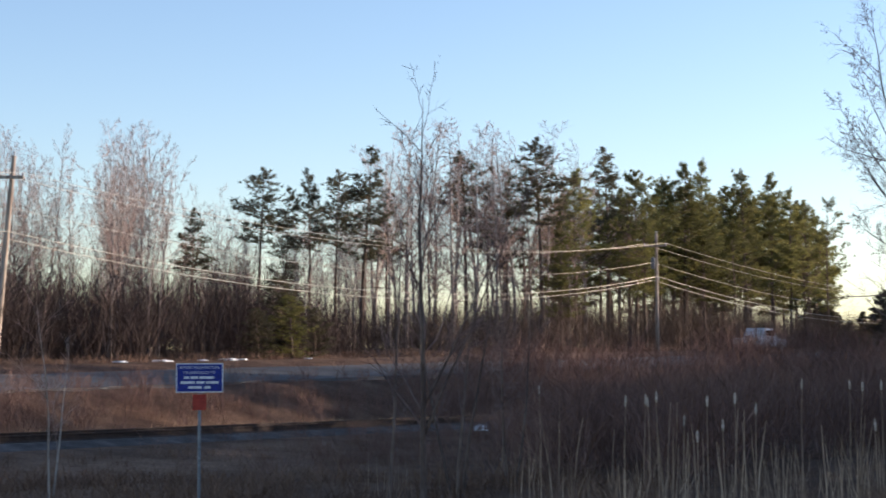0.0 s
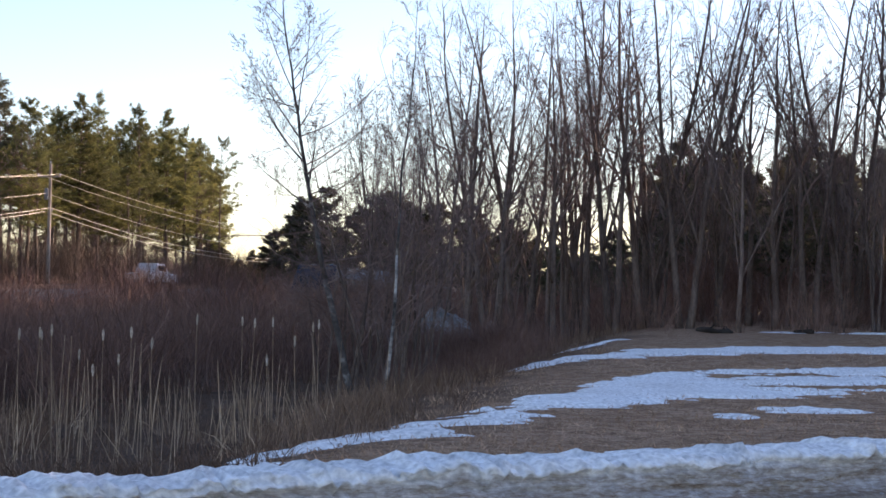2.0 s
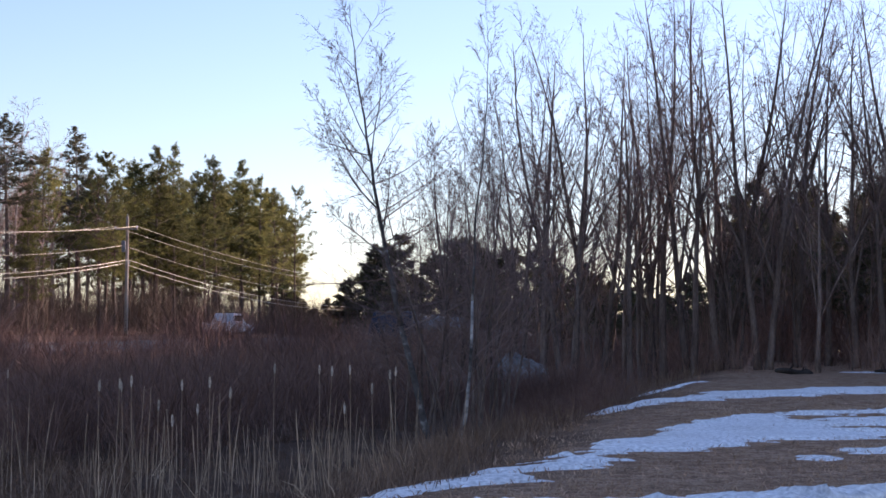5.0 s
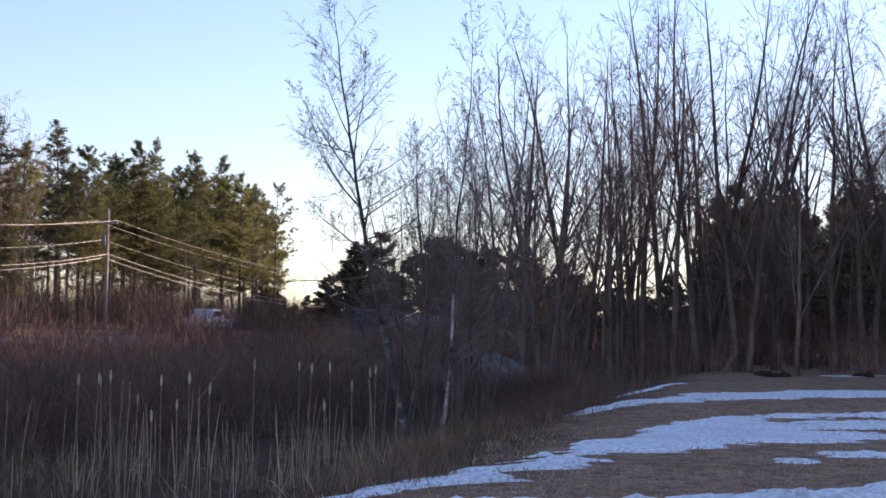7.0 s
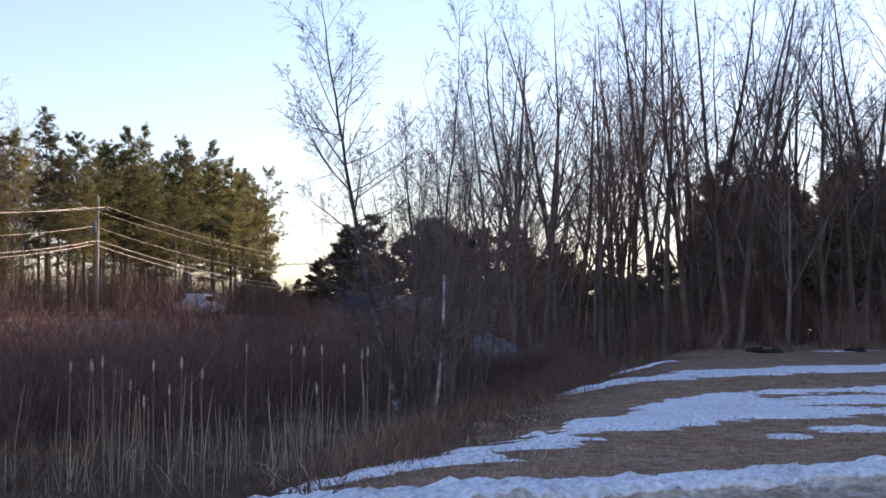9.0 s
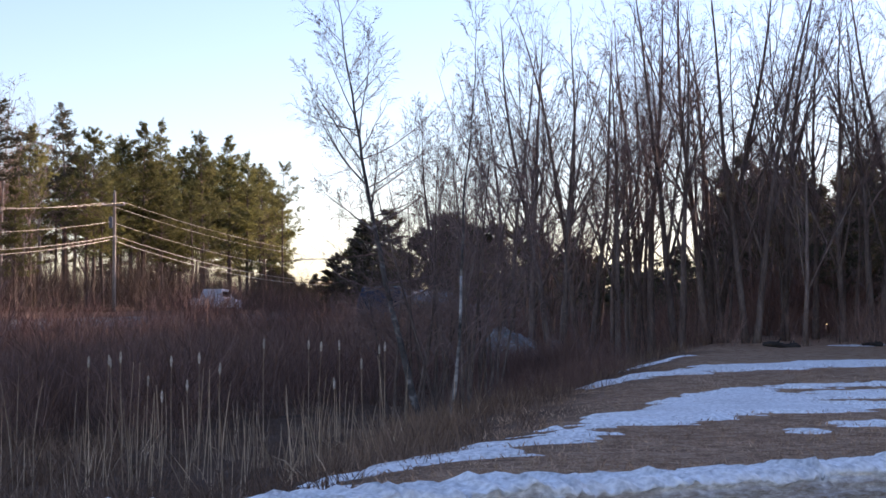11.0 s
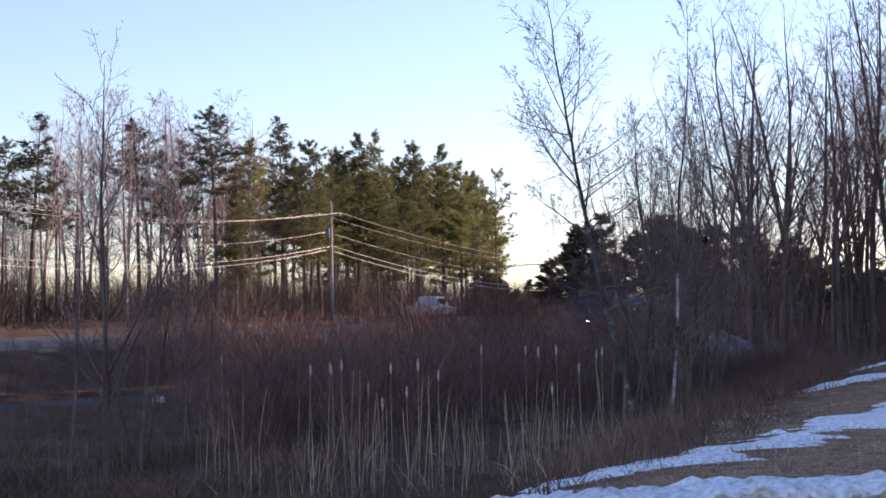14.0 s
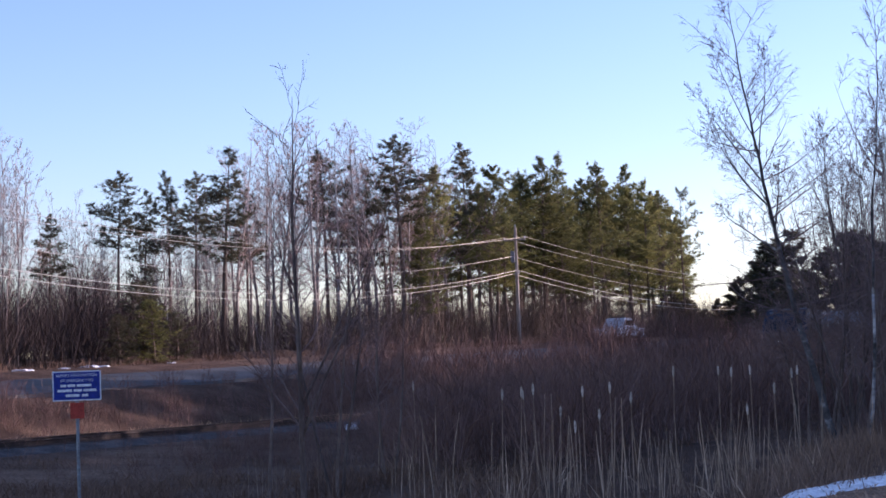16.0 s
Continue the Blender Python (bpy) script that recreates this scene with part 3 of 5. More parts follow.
random.seed(11)
hard = [master(bare_tree("bare_tree", 14, 0.16, (11, 8, 9), (46, 28), fork=6, forks=(3, 8), label="tall leafless grey-brown hardwood tree", low=0.34, long=0.33, lift=0.03, thin=0.0058, bend=0.032)) for _ in range(4)]
clump = [master(bare_tree("bare_tree", 14, 0.14, (10, 8, 9), (46, 28), stems=n, fan=8, fork=3, forks=(3, 7), label="leafless hardwood tree with several spreading stems", low=0.34, long=0.33, lift=0.03, thin=0.0058, bend=0.03)) for n in (2, 3, 2)]
# trees beyond the road, their sunlit look painted into bark and twigs
pale = [master(bare_tree("bare_tree", 12, 0.1, (16, 7, 9), (46, 24), BARK_SUNLIT, TWIG_SUNLIT, label="slender leafless tree with sunlight put into its pale twig colour", thin=0.0085, fork=f, low=0.25, long=0.3)) for f in (0, 1, 2)]
thin_tree = [master(bare_tree("bare_tree", 11, 0.07, (11, 5, 6), (52, 30), low=0.2, label="thin leafless young tree in the wood", thin=0.01, long=0.34)) for _ in range(3)]
# low-detail tree for the unseen shade casters
shade_tree = master(bare_tree("bare_tree", 15, 0.14, (10, 4, 2), (46, 22), thin=0.02, label="tall leafless grey-brown hardwood tree"))
RIGHT = "bare trees of the wood beside the lawn"
# the wood beside the lawn: az, distance, elevation of the top, which
for az, d, el, k in ((-20.5, 60, 8.6, 4), (-21.3, 61, 9.4, 0), (-22.2, 59, 10.2, 5), (-23.1, 62, 10.1, 4), (-24.2, 60, 8.9, 1), (-24.7, 64, 8.2, 5), (-25.0, 67, 9.6, 3), (-25.3, 63, 11.3, 2), (-26.2, 61, 12.0, 6), (-27.3, 64, 12.3, 5),
                     (-28.6, 62, 12.2, 4), (-29.7, 65, 11.6, 3), (-30.7, 66, 9.8, 1), (-31.6, 64, 10.1, 0), (-32.7, 63, 12.1, 6), (-33.9, 66, 12.3, 5), (-35.2, 64, 11.8, 2), (-36.6, 66, 11.6, 4), (-38.2, 66, 11.5, 0), (-39.8, 68, 11.6, 3)):
    by_top((hard + clump)[k], 13.2, az, el, d, RIGHT, 0.95)
for i in range(20):
    az = -21.4 - 0.9 * i + random.uniform(-0.35, 0.35)
    by_top((clump + hard)[i % 7], 14, az, random.uniform(6.2, 8.4) * (1 if az < -24 else 0.9), random.uniform(58, 74), RIGHT, 0.9)
for i in range(44):
    az = random.uniform(-40, -21)
    x, y = spot(az, random.uniform(60, 84))
    plant(random.choice(thin_tree), x, y, random.uniform(0, 6.3), random.uniform(0.3, 0.6), RIGHT)
for i in range(32):
    az = random.uniform(-40, -20.8)
    x, y = spot(az, random.uniform(66, 100))
    plant(random.choice(thin_tree), x, y, random.uniform(0, 6.3), random.uniform(0.55, 0.95), RIGHT)
for i in range(8):
    by_top(random.choice(hard), 14, -27 - 1.6 * i, random.uniform(7.5, 9), random.uniform(84, 112), RIGHT)
# the wood goes on unseen round the lawn, added to block the sun
for i in range(30):
    az = random.uniform(-104, -40)
    x, y = spot(az, random.uniform(58, 82))
    plant(shade_tree, x, y, random.uniform(0, 6.3), random.uniform(0.95, 1.2), RIGHT)

LEFT = "bare trees beyond the road"
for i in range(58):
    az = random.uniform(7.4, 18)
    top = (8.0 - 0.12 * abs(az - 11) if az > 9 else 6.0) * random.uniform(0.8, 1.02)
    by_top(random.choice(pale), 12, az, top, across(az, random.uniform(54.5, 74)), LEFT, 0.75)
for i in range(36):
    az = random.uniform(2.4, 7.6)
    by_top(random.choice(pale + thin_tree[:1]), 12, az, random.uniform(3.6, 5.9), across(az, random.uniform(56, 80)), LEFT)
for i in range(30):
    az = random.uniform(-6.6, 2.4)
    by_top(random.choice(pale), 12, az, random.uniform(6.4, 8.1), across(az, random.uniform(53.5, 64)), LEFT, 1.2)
for i in range(28):
    az = random.uniform(-12.5, 2.4)
    by_top(random.choice(hard[:2] + thin_tree), 13, az, random.uniform(3.4, 5.6), across(az, random.uniform(53, 70)), LEFT, 0.9)


# ---- conifers ----
def conifer(name, H, r, low, reach, whorls, clumps, needle, bark=PINE_BARK, label="", needles=12, size=0.34, width=0.05, taper=0.8, droop=0.0, stubs=8):
    """A pine: a straight stem, whorls of flat boughs that turn up at their ends, and needle clumps along them."""
    root = new(name)
    trunk, boughs, crown = Soup(), Soup(), Soup()
    pts = wander(Vector((0, 0, -0.3)), Vector((0, 0, 1)), H + 0.3, 12, 0.014, 0.02)
    trunk.tube(pts, [r * (1 - 0.95 * j / 12) for j in range(13)], 8)
    bare_side = random.uniform(0, 6.3)

    def at(t):
        i = min(int(t * 12), 11)
        return pts[i].lerp(pts[i + 1], t * 12 - i)

    def clump(c, way, k, sc=1.0):
        for _ in range(k):
            n = Vector((way.x * 0.6 + random.gauss(0, 0.6), way.y * 0.6 + random.gauss(0, 0.6), random.gauss(0.3, 0.45))).normalized()
            e = n.cross(Vector((random.uniform(-1, 1), random.uniform(-1, 1), random.uniform(-1, 1)))).normalized() * width * (0.4 + 0.6 * sc)
            b = len(crown.v)
            s = size * sc * random.uniform(0.5, 1.2)
            crown.v += [c - e, c + e, c + n * s]
            crown.f.append((b, b + 1, b + 2))
            crown.s.append(0)

    for k in range(stubs):
        # dead stubs under the crown
        p = at(random.uniform(low * 0.35, max(low, 0.05)))
        boughs.tube(wander(p, tilted(Vector((0, 0, 1)), radians(random.uniform(70, 100))), reach * random.uniform(0.2, 0.6), 3, 0.15, 0)[::3], [0.02, 0.006], 3, 0, False)
    for w in range(whorls):
        t = low + (0.99 - low) * ((w + random.uniform(-0.6, 0.6)) / (whorls - 1))
        t = min(max(t, low), 0.99)
        f = (t - low) / (1 - low)
        R = reach * (0.55 + 1.5 * min(f, 0.3)) * (1 - f) ** taper + 0.12
        R *= random.uniform(0.85, 1.1)
        for k in range(random.randint(3, 4)):
            t = min(max(t + random.uniform(-0.018, 0.018), low), 0.99)
            ang = random.uniform(0, 2 * math.pi)
            L = R * random.uniform(0.55, 1.15) * (1 - 0.3 * max(0, math.cos(ang - bare_side)))
            way = Vector((math.cos(ang), math.sin(ang), -droop + 0.12 + 0.9 * f * f)).normalized()
            q = wander(at(t), way, L, 4, 0.08, 0.07)
            boughs.ribbon(q[::2], 0.07)
            side = Vector((-way.y, way.x, 0))
            for j in range(max(2, int(clumps * min(1.25, 0.3 + L / reach)))):
                u = 1 - 0.8 * random.random() ** 1.4
                i2 = min(int(u * 4), 3)
                c = q[i2].lerp(q[i2 + 1], u * 4 - i2) + side * random.gauss(0, 0.26 * L * (1.2 - 0.6 * u) + 0.06) + Vector((0, 0, random.gauss(0.03, 0.08)))
                clump(c, way, needles, min(1.0, 0.35 + 0.5 * L))
    for k in range(5):
        clump(at(0.93 + 0.014 * k), Vector((0, 0, 1)), needles // 2, 0.6)
    part("trunk", trunk, bark, root, smooth=True)
    tagged(part("branchwork", boughs, bark, root), kind="stuff")
    part("crown", crown, needle, root)
    return tagged(root, label, "pine tree")


random.seed(23)
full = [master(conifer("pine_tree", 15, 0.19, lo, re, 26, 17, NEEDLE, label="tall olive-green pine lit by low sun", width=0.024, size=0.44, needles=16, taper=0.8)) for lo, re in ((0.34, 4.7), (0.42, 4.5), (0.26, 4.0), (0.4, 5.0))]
sparse = [master(conifer("pine_tree", 15, 0.17, lo, re, 18, 13, NEEDLE_DARK_SHADED, label="slender dark pine with a high crown and bare trunk", stubs=14, width=0.026, size=0.42, needles=14)) for lo, re in ((0.55, 2.9), (0.6, 3.2), (0.46, 2.6))]
edge_pine = master(conifer("pine_tree", 15, 0.17, 0.34, 3.8, 14, 12, NEEDLE, label="open pine with wide flat boughs at the end of the stand", taper=0.45, stubs=14, width=0.026, size=0.42, needles=14))
bushy = [master(conifer("pine_tree", 8, 0.14, 0.02, 3.0, 24, 12, m, label="young bushy evergreen beside the road", taper=0.42, droop=-0.3, stubs=0, width=0.03, size=0.3, needles=14)) for m in (NEEDLE, NEEDLE_DARK_SHADED)]
# these stand in shade, and the needle colour carries that darkness
dark = [master(conifer("pine_tree", 12, 0.2, lo, 3.4, 22, 13, NEEDLE_DARK_SHADED, size=0.7, width=0.09, needles=9, taper=0.5, label="dense conifer with shade put into its dark needle colour", stubs=4)) for lo in (0.04, 0.12)]
inner = [master(conifer("pine_tree", 12, 0.17, lo, 3.0, 20, 9, NEEDLE_DARK_SHADED, size=0.48, width=0.045, needles=10, taper=0.6, label="dark conifer among the bare trees of the wood", stubs=10)) for lo in (0.1, 0.22, 0.3)]
# low-detail conifer, added only to cast shade
shade_pine = master(conifer("pine_tree", 12, 0.2, 0.06, 3.8, 18, 8, NEEDLE_DARK_SHADED, label="dense conifer with shade put into its dark needle colour", size=1.0, width=0.22, needles=6, stubs=0))
PINES = "pines beyond the road"
for i, (az, el, wide) in enumerate(((8.3, 5.3, 1.2), (6.07, 6.66, 1.2), (5.26, 6.05, 1.0), (4.37, 6.65, 1.0), (3.51, 6.6, 1.0), (2.65, 7.4, 1.3), (1.8, 6.0, 1.1), (-0.88, 7.2, 1.2), (-2.3, 6.6, 1.1), (-1.6, 6.2, 1.0))):
    by_top(sparse[i % 3], 15, az, el, across(az, 55 + (i * 3.7) % 9), PINES, wide)
for i, (az, el) in enumerate(((-3.45, 7.6), (-4.6, 6.5), (-5.7, 7.3), (-6.6, 6.5), (-7.3, 6.3), (-8.2, 6.7), (-8.8, 6.8), (-9.5, 5.9), (-10.3, 6.5), (-11.1, 6.25), (-11.7, 5.8), (-12.3, 5.4))):
    by_top(sparse[(i + 1) % 3] if i in (0, 2) else full[i % 4], 15, az, el, across(az, 54 + (i * 2.9) % 7), PINES, 1.35 if i in (0, 2) else 0.95)
for i in range(7):
    az = -6.4 - 0.95 * i
    by_top(full[(i * 3 + 1) % 4], 15, az, 6.0 - 0.09 * i + random.uniform(-0.5, 0.35), across(az, random.uniform(56, 62)), PINES, 1.15)
by_top(edge_pine, 15, -12.9, 5.4, across(-12.9, 54), PINES, 0.85)
for i, (az, el) in enumerate(((-4.1, 4.9), (-6.95, 4.85), (-9.9, 4.8), (-8.9, 4.3))):
    by_top(full[(i + 2) % 4], 15, az, el, across(az, 53.0), PINES, 1.1)
# shaded evergreens: dark needles stand for the shade round one olive middle
by_top(bushy[1], 8, 5.3, 2.9, across(5.2, 52.2), PINES, 1.8)
by_top(bushy[0], 8, 4.95, 2.3, across(4.75, 50.7), PINES, 1.8)
by_top(bushy[1], 8, 4.2, 1.9, across(4.1, 51.3), PINES, 1.9)
by_top(bushy[1], 8, 6.1, 1.9, across(6.2, 51.3), PINES, 1.9)
by_top(bushy[1], 8, 12.2, 2.0, across(12.2, 60), PINES, 1.0)
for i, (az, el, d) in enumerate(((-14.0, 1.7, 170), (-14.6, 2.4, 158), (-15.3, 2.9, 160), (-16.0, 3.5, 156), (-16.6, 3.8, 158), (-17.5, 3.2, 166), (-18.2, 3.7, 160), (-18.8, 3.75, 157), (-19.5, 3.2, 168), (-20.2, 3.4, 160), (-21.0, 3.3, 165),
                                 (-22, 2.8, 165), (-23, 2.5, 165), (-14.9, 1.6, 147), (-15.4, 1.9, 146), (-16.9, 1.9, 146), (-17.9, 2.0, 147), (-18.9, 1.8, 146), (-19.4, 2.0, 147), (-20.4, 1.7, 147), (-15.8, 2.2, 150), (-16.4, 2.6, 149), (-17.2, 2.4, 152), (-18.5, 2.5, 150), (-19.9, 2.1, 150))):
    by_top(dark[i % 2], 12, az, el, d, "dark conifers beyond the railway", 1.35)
# conifers added between train and sun to keep the train side shaded
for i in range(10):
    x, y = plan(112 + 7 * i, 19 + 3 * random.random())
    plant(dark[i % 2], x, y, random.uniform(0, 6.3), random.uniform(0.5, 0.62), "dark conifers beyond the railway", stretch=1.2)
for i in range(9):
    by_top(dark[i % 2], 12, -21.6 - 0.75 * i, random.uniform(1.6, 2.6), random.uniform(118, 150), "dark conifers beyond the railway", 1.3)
# added behind the wood so that the brush lies in shade
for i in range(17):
    by_top(shade_pine, 12, -27.6 - 0.6 * i, random.uniform(4.3, 5.2), random.uniform(118, 145), "dark conifers within the wood", 1.1)
# farther row, also added to shade the train
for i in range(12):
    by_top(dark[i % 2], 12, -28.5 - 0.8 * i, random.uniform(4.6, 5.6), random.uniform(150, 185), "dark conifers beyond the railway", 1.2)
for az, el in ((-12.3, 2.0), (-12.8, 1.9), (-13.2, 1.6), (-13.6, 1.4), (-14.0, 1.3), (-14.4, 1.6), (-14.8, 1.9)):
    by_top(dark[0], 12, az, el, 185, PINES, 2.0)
for i in range(22):
    az = -3.6 - 0.43 * i + random.uniform(-0.3, 0.3)
    by_top((full + sparse[:1])[i % 5], 15, az, random.uniform(4.8, 5.9) - 0.12 * max(0, -az - 8), across(az, random.uniform(61, 74)), PINES, 1.1)
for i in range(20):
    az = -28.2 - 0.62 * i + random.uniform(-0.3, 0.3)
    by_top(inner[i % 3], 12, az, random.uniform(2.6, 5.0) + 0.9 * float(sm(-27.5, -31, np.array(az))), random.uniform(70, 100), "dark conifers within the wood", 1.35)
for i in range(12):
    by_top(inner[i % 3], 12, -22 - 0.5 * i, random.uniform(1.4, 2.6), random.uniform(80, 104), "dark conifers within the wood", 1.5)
# unseen conifers added to keep the sun off marsh and snow bank
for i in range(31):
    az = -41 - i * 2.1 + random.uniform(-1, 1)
    by_top(shade_pine, 12, az, random.uniform(11, 14.5), random.uniform(60, 82), "dark conifers within the wood", 1.4)
# second unseen row shades the road; its gap lets sun onto the straw
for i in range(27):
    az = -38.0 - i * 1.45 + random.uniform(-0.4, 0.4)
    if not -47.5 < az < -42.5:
        by_top(shade_pine, 12, az, random.uniform(8.2, 9.8), random.uniform(104, 132), "dark conifers within the wood", 1.3)

# ---- trees that stand near, by the marsh ----
MARSH = "young trees at the marsh edge"


def near_tree(az, d, ob):
    x, y = spot(az, d)
    ob.matrix_basis = Matrix.Translation((x, y, ground_z(x, y))) @ Matrix.Rotation(radians(az), 4, "Z")
    return tagged(ob, group=MARSH)


def birch(H, r, line, white, bark, dens, wide, long, low, label, forks=()):
    """A birch whose stem follows line(z); its bark is white up to a height and dark above."""
    root = new("birch_tree")
    n = 20
    pts = [Vector((line(H * j / n) + random.gauss(0, 0.012), random.gauss(0, 0.015), H * j / n - 0.25)) for j in range(n + 1)]
    rad = [r * (1.3 if j == 0 else 1) * (1 - 0.95 * (j / n) ** 0.9) for j in range(n + 1)]
    k = int(n * white / H)
    lower, upper, crown = Soup(), Soup(), Soup()
    lower.tube(pts[:k + 1], rad[:k + 1], 9)
    upper.tube(pts[k:], rad[k:], 7)
    limb(crown, pts, r, 0, dens, wide, 0.0032, low, long, 0.05, 0.13)
    for t, side, length in forks:
        j = int(n * t)
        way = (pts[j + 1] - pts[j]).normalized() + Vector((side, random.uniform(-0.25, 0.25), 0))
        q = wander(pts[j], way.normalized(), length, 9, 0.06, 0.06)
        upper.tube(q, [rad[j] * 0.55 * (1 - 0.9 * i / 9) for i in range(10)], 6)
        limb(crown, q, rad[j] * 0.5, 0, (12, dens[1], dens[2]), (50, 25), 0.0032, 0.2, 0.4, 0.05, 0.13)
    trunk = part("trunk", lower, bark, root, smooth=True)
    part("upper_stem", upper, BIRCH_DARK, root, "dark upper stem", smooth=True)
    part("crown", crown, TWIG, root)
    return tagged(root, label, "birch tree")


random.seed(5)
near_tree(-17.7, 36, birch(9.9, 0.085, lambda z: -0.27 * z + 0.008 * z * z, 3.0, BIRCH_DARK, (26, 9, 12), (95, 24), 0.29, 0.28, "leaning birch with dark flecked bark and fine drooping twigs",
                            ((0.57, -0.75, 2.3), (0.62, -0.7, 2.6), (0.66, 0.12, 2.6), (0.5, 0.4, 1.4), (0.55, -0.95, 2.2), (0.74, -0.4, 2.3), (0.45, -1.3, 1.6))))
near_tree(-18.5, 33, birch(8.8, 0.041, lambda z: 0.1 * z - 0.0045 * z * z + 0.05 * math.sin(z * 1.1), 3.4, BIRCH, (26, 8, 10), (46, 22), 0.17, 0.42, "slim upright birch with white peeling bark"))
for az, d, H, k in ((-17.45, 37, 6.4, 2), (-17.9, 38, 6.9, 3), (-18.3, 35, 5.8, 2), (-19.1, 36, 6.9, 3), (-16.6, 38, 4.6, 2), (-19.7, 40, 7.6, 3), (-17.2, 38, 6.0, 3), (-18.1, 40, 7.0, 3), (-18.7, 41, 7.5, 3), (-19.3, 42, 7.8, 3), (-20.1, 45, 8.4, 3)):
    near_tree(az, d, bare_tree("sapling", H, 0.04, (13, 7, 10), (52, 26), stems=k, fan=8, label="thin leafless sapling with upright twigs", thin=0.0045, category="sapling", low=0.22, long=0.36))
near_tree(0.25, 27, bare_tree("sapling", 6.6, 0.06, (17, 5, 4), (48, 24), low=0.22, long=0.34, fork=3, label="bare grey sapling with forked upright branches", thin=0.005, category="sapling", bend=0.03, lift=0.07))
near_tree(1.4, 27.5, bare_tree("sapling", 5.2, 0.035, (11, 5, 4), (45, 24), label="thin bare grey sapling", thin=0.0045, category="sapling", bend=0.03))
near_tree(-0.9, 28.5, bare_tree("sapling", 4.6, 0.035, (12, 6, 4), (50, 26), stems=3, fan=11, label="bare twiggy sapling with several stems", thin=0.0045, category="sapling"))
near_tree(-2.6, 31, bare_tree("sapling", 4.1, 0.03, (12, 6, 4), (50, 26), stems=3, fan=12, label="bare twiggy sapling with several stems", thin=0.0045, category="sapling"))
near_tree(12.6, 30, bare_tree("sapling", 3.4, 0.022, (9, 4, 3), (44, 24), BARK_SUNLIT, TWIG_SUNLIT, stems=2, label="small pale bare sapling", thin=0.004, category="sapling"))


# ---- brush, reeds and grass ----
def shrub(h, stems, dens=3, fine=1.0):
    s = Soup()
    for _ in range(stems):
        p = Vector((random.gauss(0, 0.35), random.gauss(0, 0.35), -0.1))
        way = Vector((random.gauss(0, 0.28), random.gauss(0, 0.28), 1)).normalized()
        q = wander(p, way, h * random.uniform(0.6, 1.1), 4, 0.12, 0.04)
        s.ribbon(q, 0.017 * fine)
        for _ in range(dens):
            k = random.randint(1, 3)
            w = wander(q[k], tilted((q[k + 1] - q[k]).normalized(), radians(random.uniform(20, 50))), h * random.uniform(0.25, 0.5), 2, 0.12, 0.06)
            s.ribbon(w, 0.011 * fine)
    return s


random.seed(31)
shrubs = [shrub(1.9, 16, 4) for _ in range(5)]
tall_shrubs = [shrub(1.9, 17, 6, 0.6) for _ in range(5)]
places = []
for i in range(1450):
    a, c = random.uniform(24, 130), random.uniform(13, 28.5)
    x, y = plan(a, c)
    az = -math.degrees(math.atan2(x, y))
    if math.hypot(x, y) < 33 or az > 6.5 + random.gauss(0, 2.5):
        continue
    tall = 0.36 + 0.86 * float(sm(-0.5, -6, np.array(az))) + 0.4 * float(sm(-9, -14, np.array(az))) * float(sm(45, 70, np.array(math.hypot(x, y))))
    places.append((x, y, ground_z(x, y), random.uniform(0, 6.3), tall * random.uniform(0.75, 1.15), i))
stuff("brush_thicket", shrubs, places, BRUSH, "dense dark red-brown leafless brush in the marsh", "brush")
places = []
for i in range(680):
    a, c = random.uniform(20, 170), random.uniform(34, 40.2)
    x, y = plan(a, c)
    az = -math.degrees(math.atan2(x, y))
    if az > 0.8 + random.gauss(0, 1):
        continue
    places.append((x, y, ground_z(x, y), random.uniform(0, 6.3), random.uniform(0.6, 1.0) * (0.9 + 0.65 * float(sm(2, -3, np.array(az))) + 0.5 * float(sm(-7, -10, np.array(az)))), i))
for i in range(420):
    a, c = random.uniform(14, 80), random.uniform(36.2, 40.4)
    x, y = plan(a, c)
    places.append((x, y, ground_z(x, y), random.uniform(0, 6.3), random.uniform(0.35, 0.75), i))
stuff("roadside_brush", shrubs, places, BRUSH, "dark leafless brush between the railway and the road", "brush")
places = []
for i in range(1000):
    a, c = random.uniform(60, 190), random.uniform(51, 70)
    x, y = plan(a, c)
    if -math.degrees(math.atan2(x, y)) > -2 + random.gauss(0, 2):
        continue
    places.append((x, y, ground_z(x, y), random.uniform(0, 6.3), random.uniform(0.9, 2.2) + 1.1 * random.random() ** 2, i))
stuff("woodland_undergrowth", tall_shrubs, places, BRUSH_LIT, "tan and brown leafless undergrowth under the far trees", "undergrowth")
# the thicket takes the darkened copy in place of real shade
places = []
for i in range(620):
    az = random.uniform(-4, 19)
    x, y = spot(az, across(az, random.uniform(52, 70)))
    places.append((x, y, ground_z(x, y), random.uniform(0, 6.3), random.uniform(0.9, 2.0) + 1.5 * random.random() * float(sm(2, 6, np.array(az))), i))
stuff("roadside_thicket", tall_shrubs, places, BRUSH_SHADED, "brown thicket beyond the road with shade put into its colour", "thicket")
places = []
for i in range(420):
    az, d = random.uniform(-45, -18.5), random.uniform(58, 92)
    x, y = spot(az, d)
    if -AY * x + AX * y > 24:
        continue
    places.append((x, y, ground_z(x, y), random.uniform(0, 6.3), random.uniform(0.6, 1.2) + (0.9 if d > 70 else 0), i))
for i in range(200):
    az, d = random.uniform(-24.5, -18.5), random.uniform(36, 60)
    x, y = spot(az, d)
    a, c, edge, n = zones(np.array(x), np.array(y))
    if c < edge:
        continue
    places.append((x, y, ground_z(x, y), random.uniform(0, 6.3), random.uniform(0.25, 0.6), i))
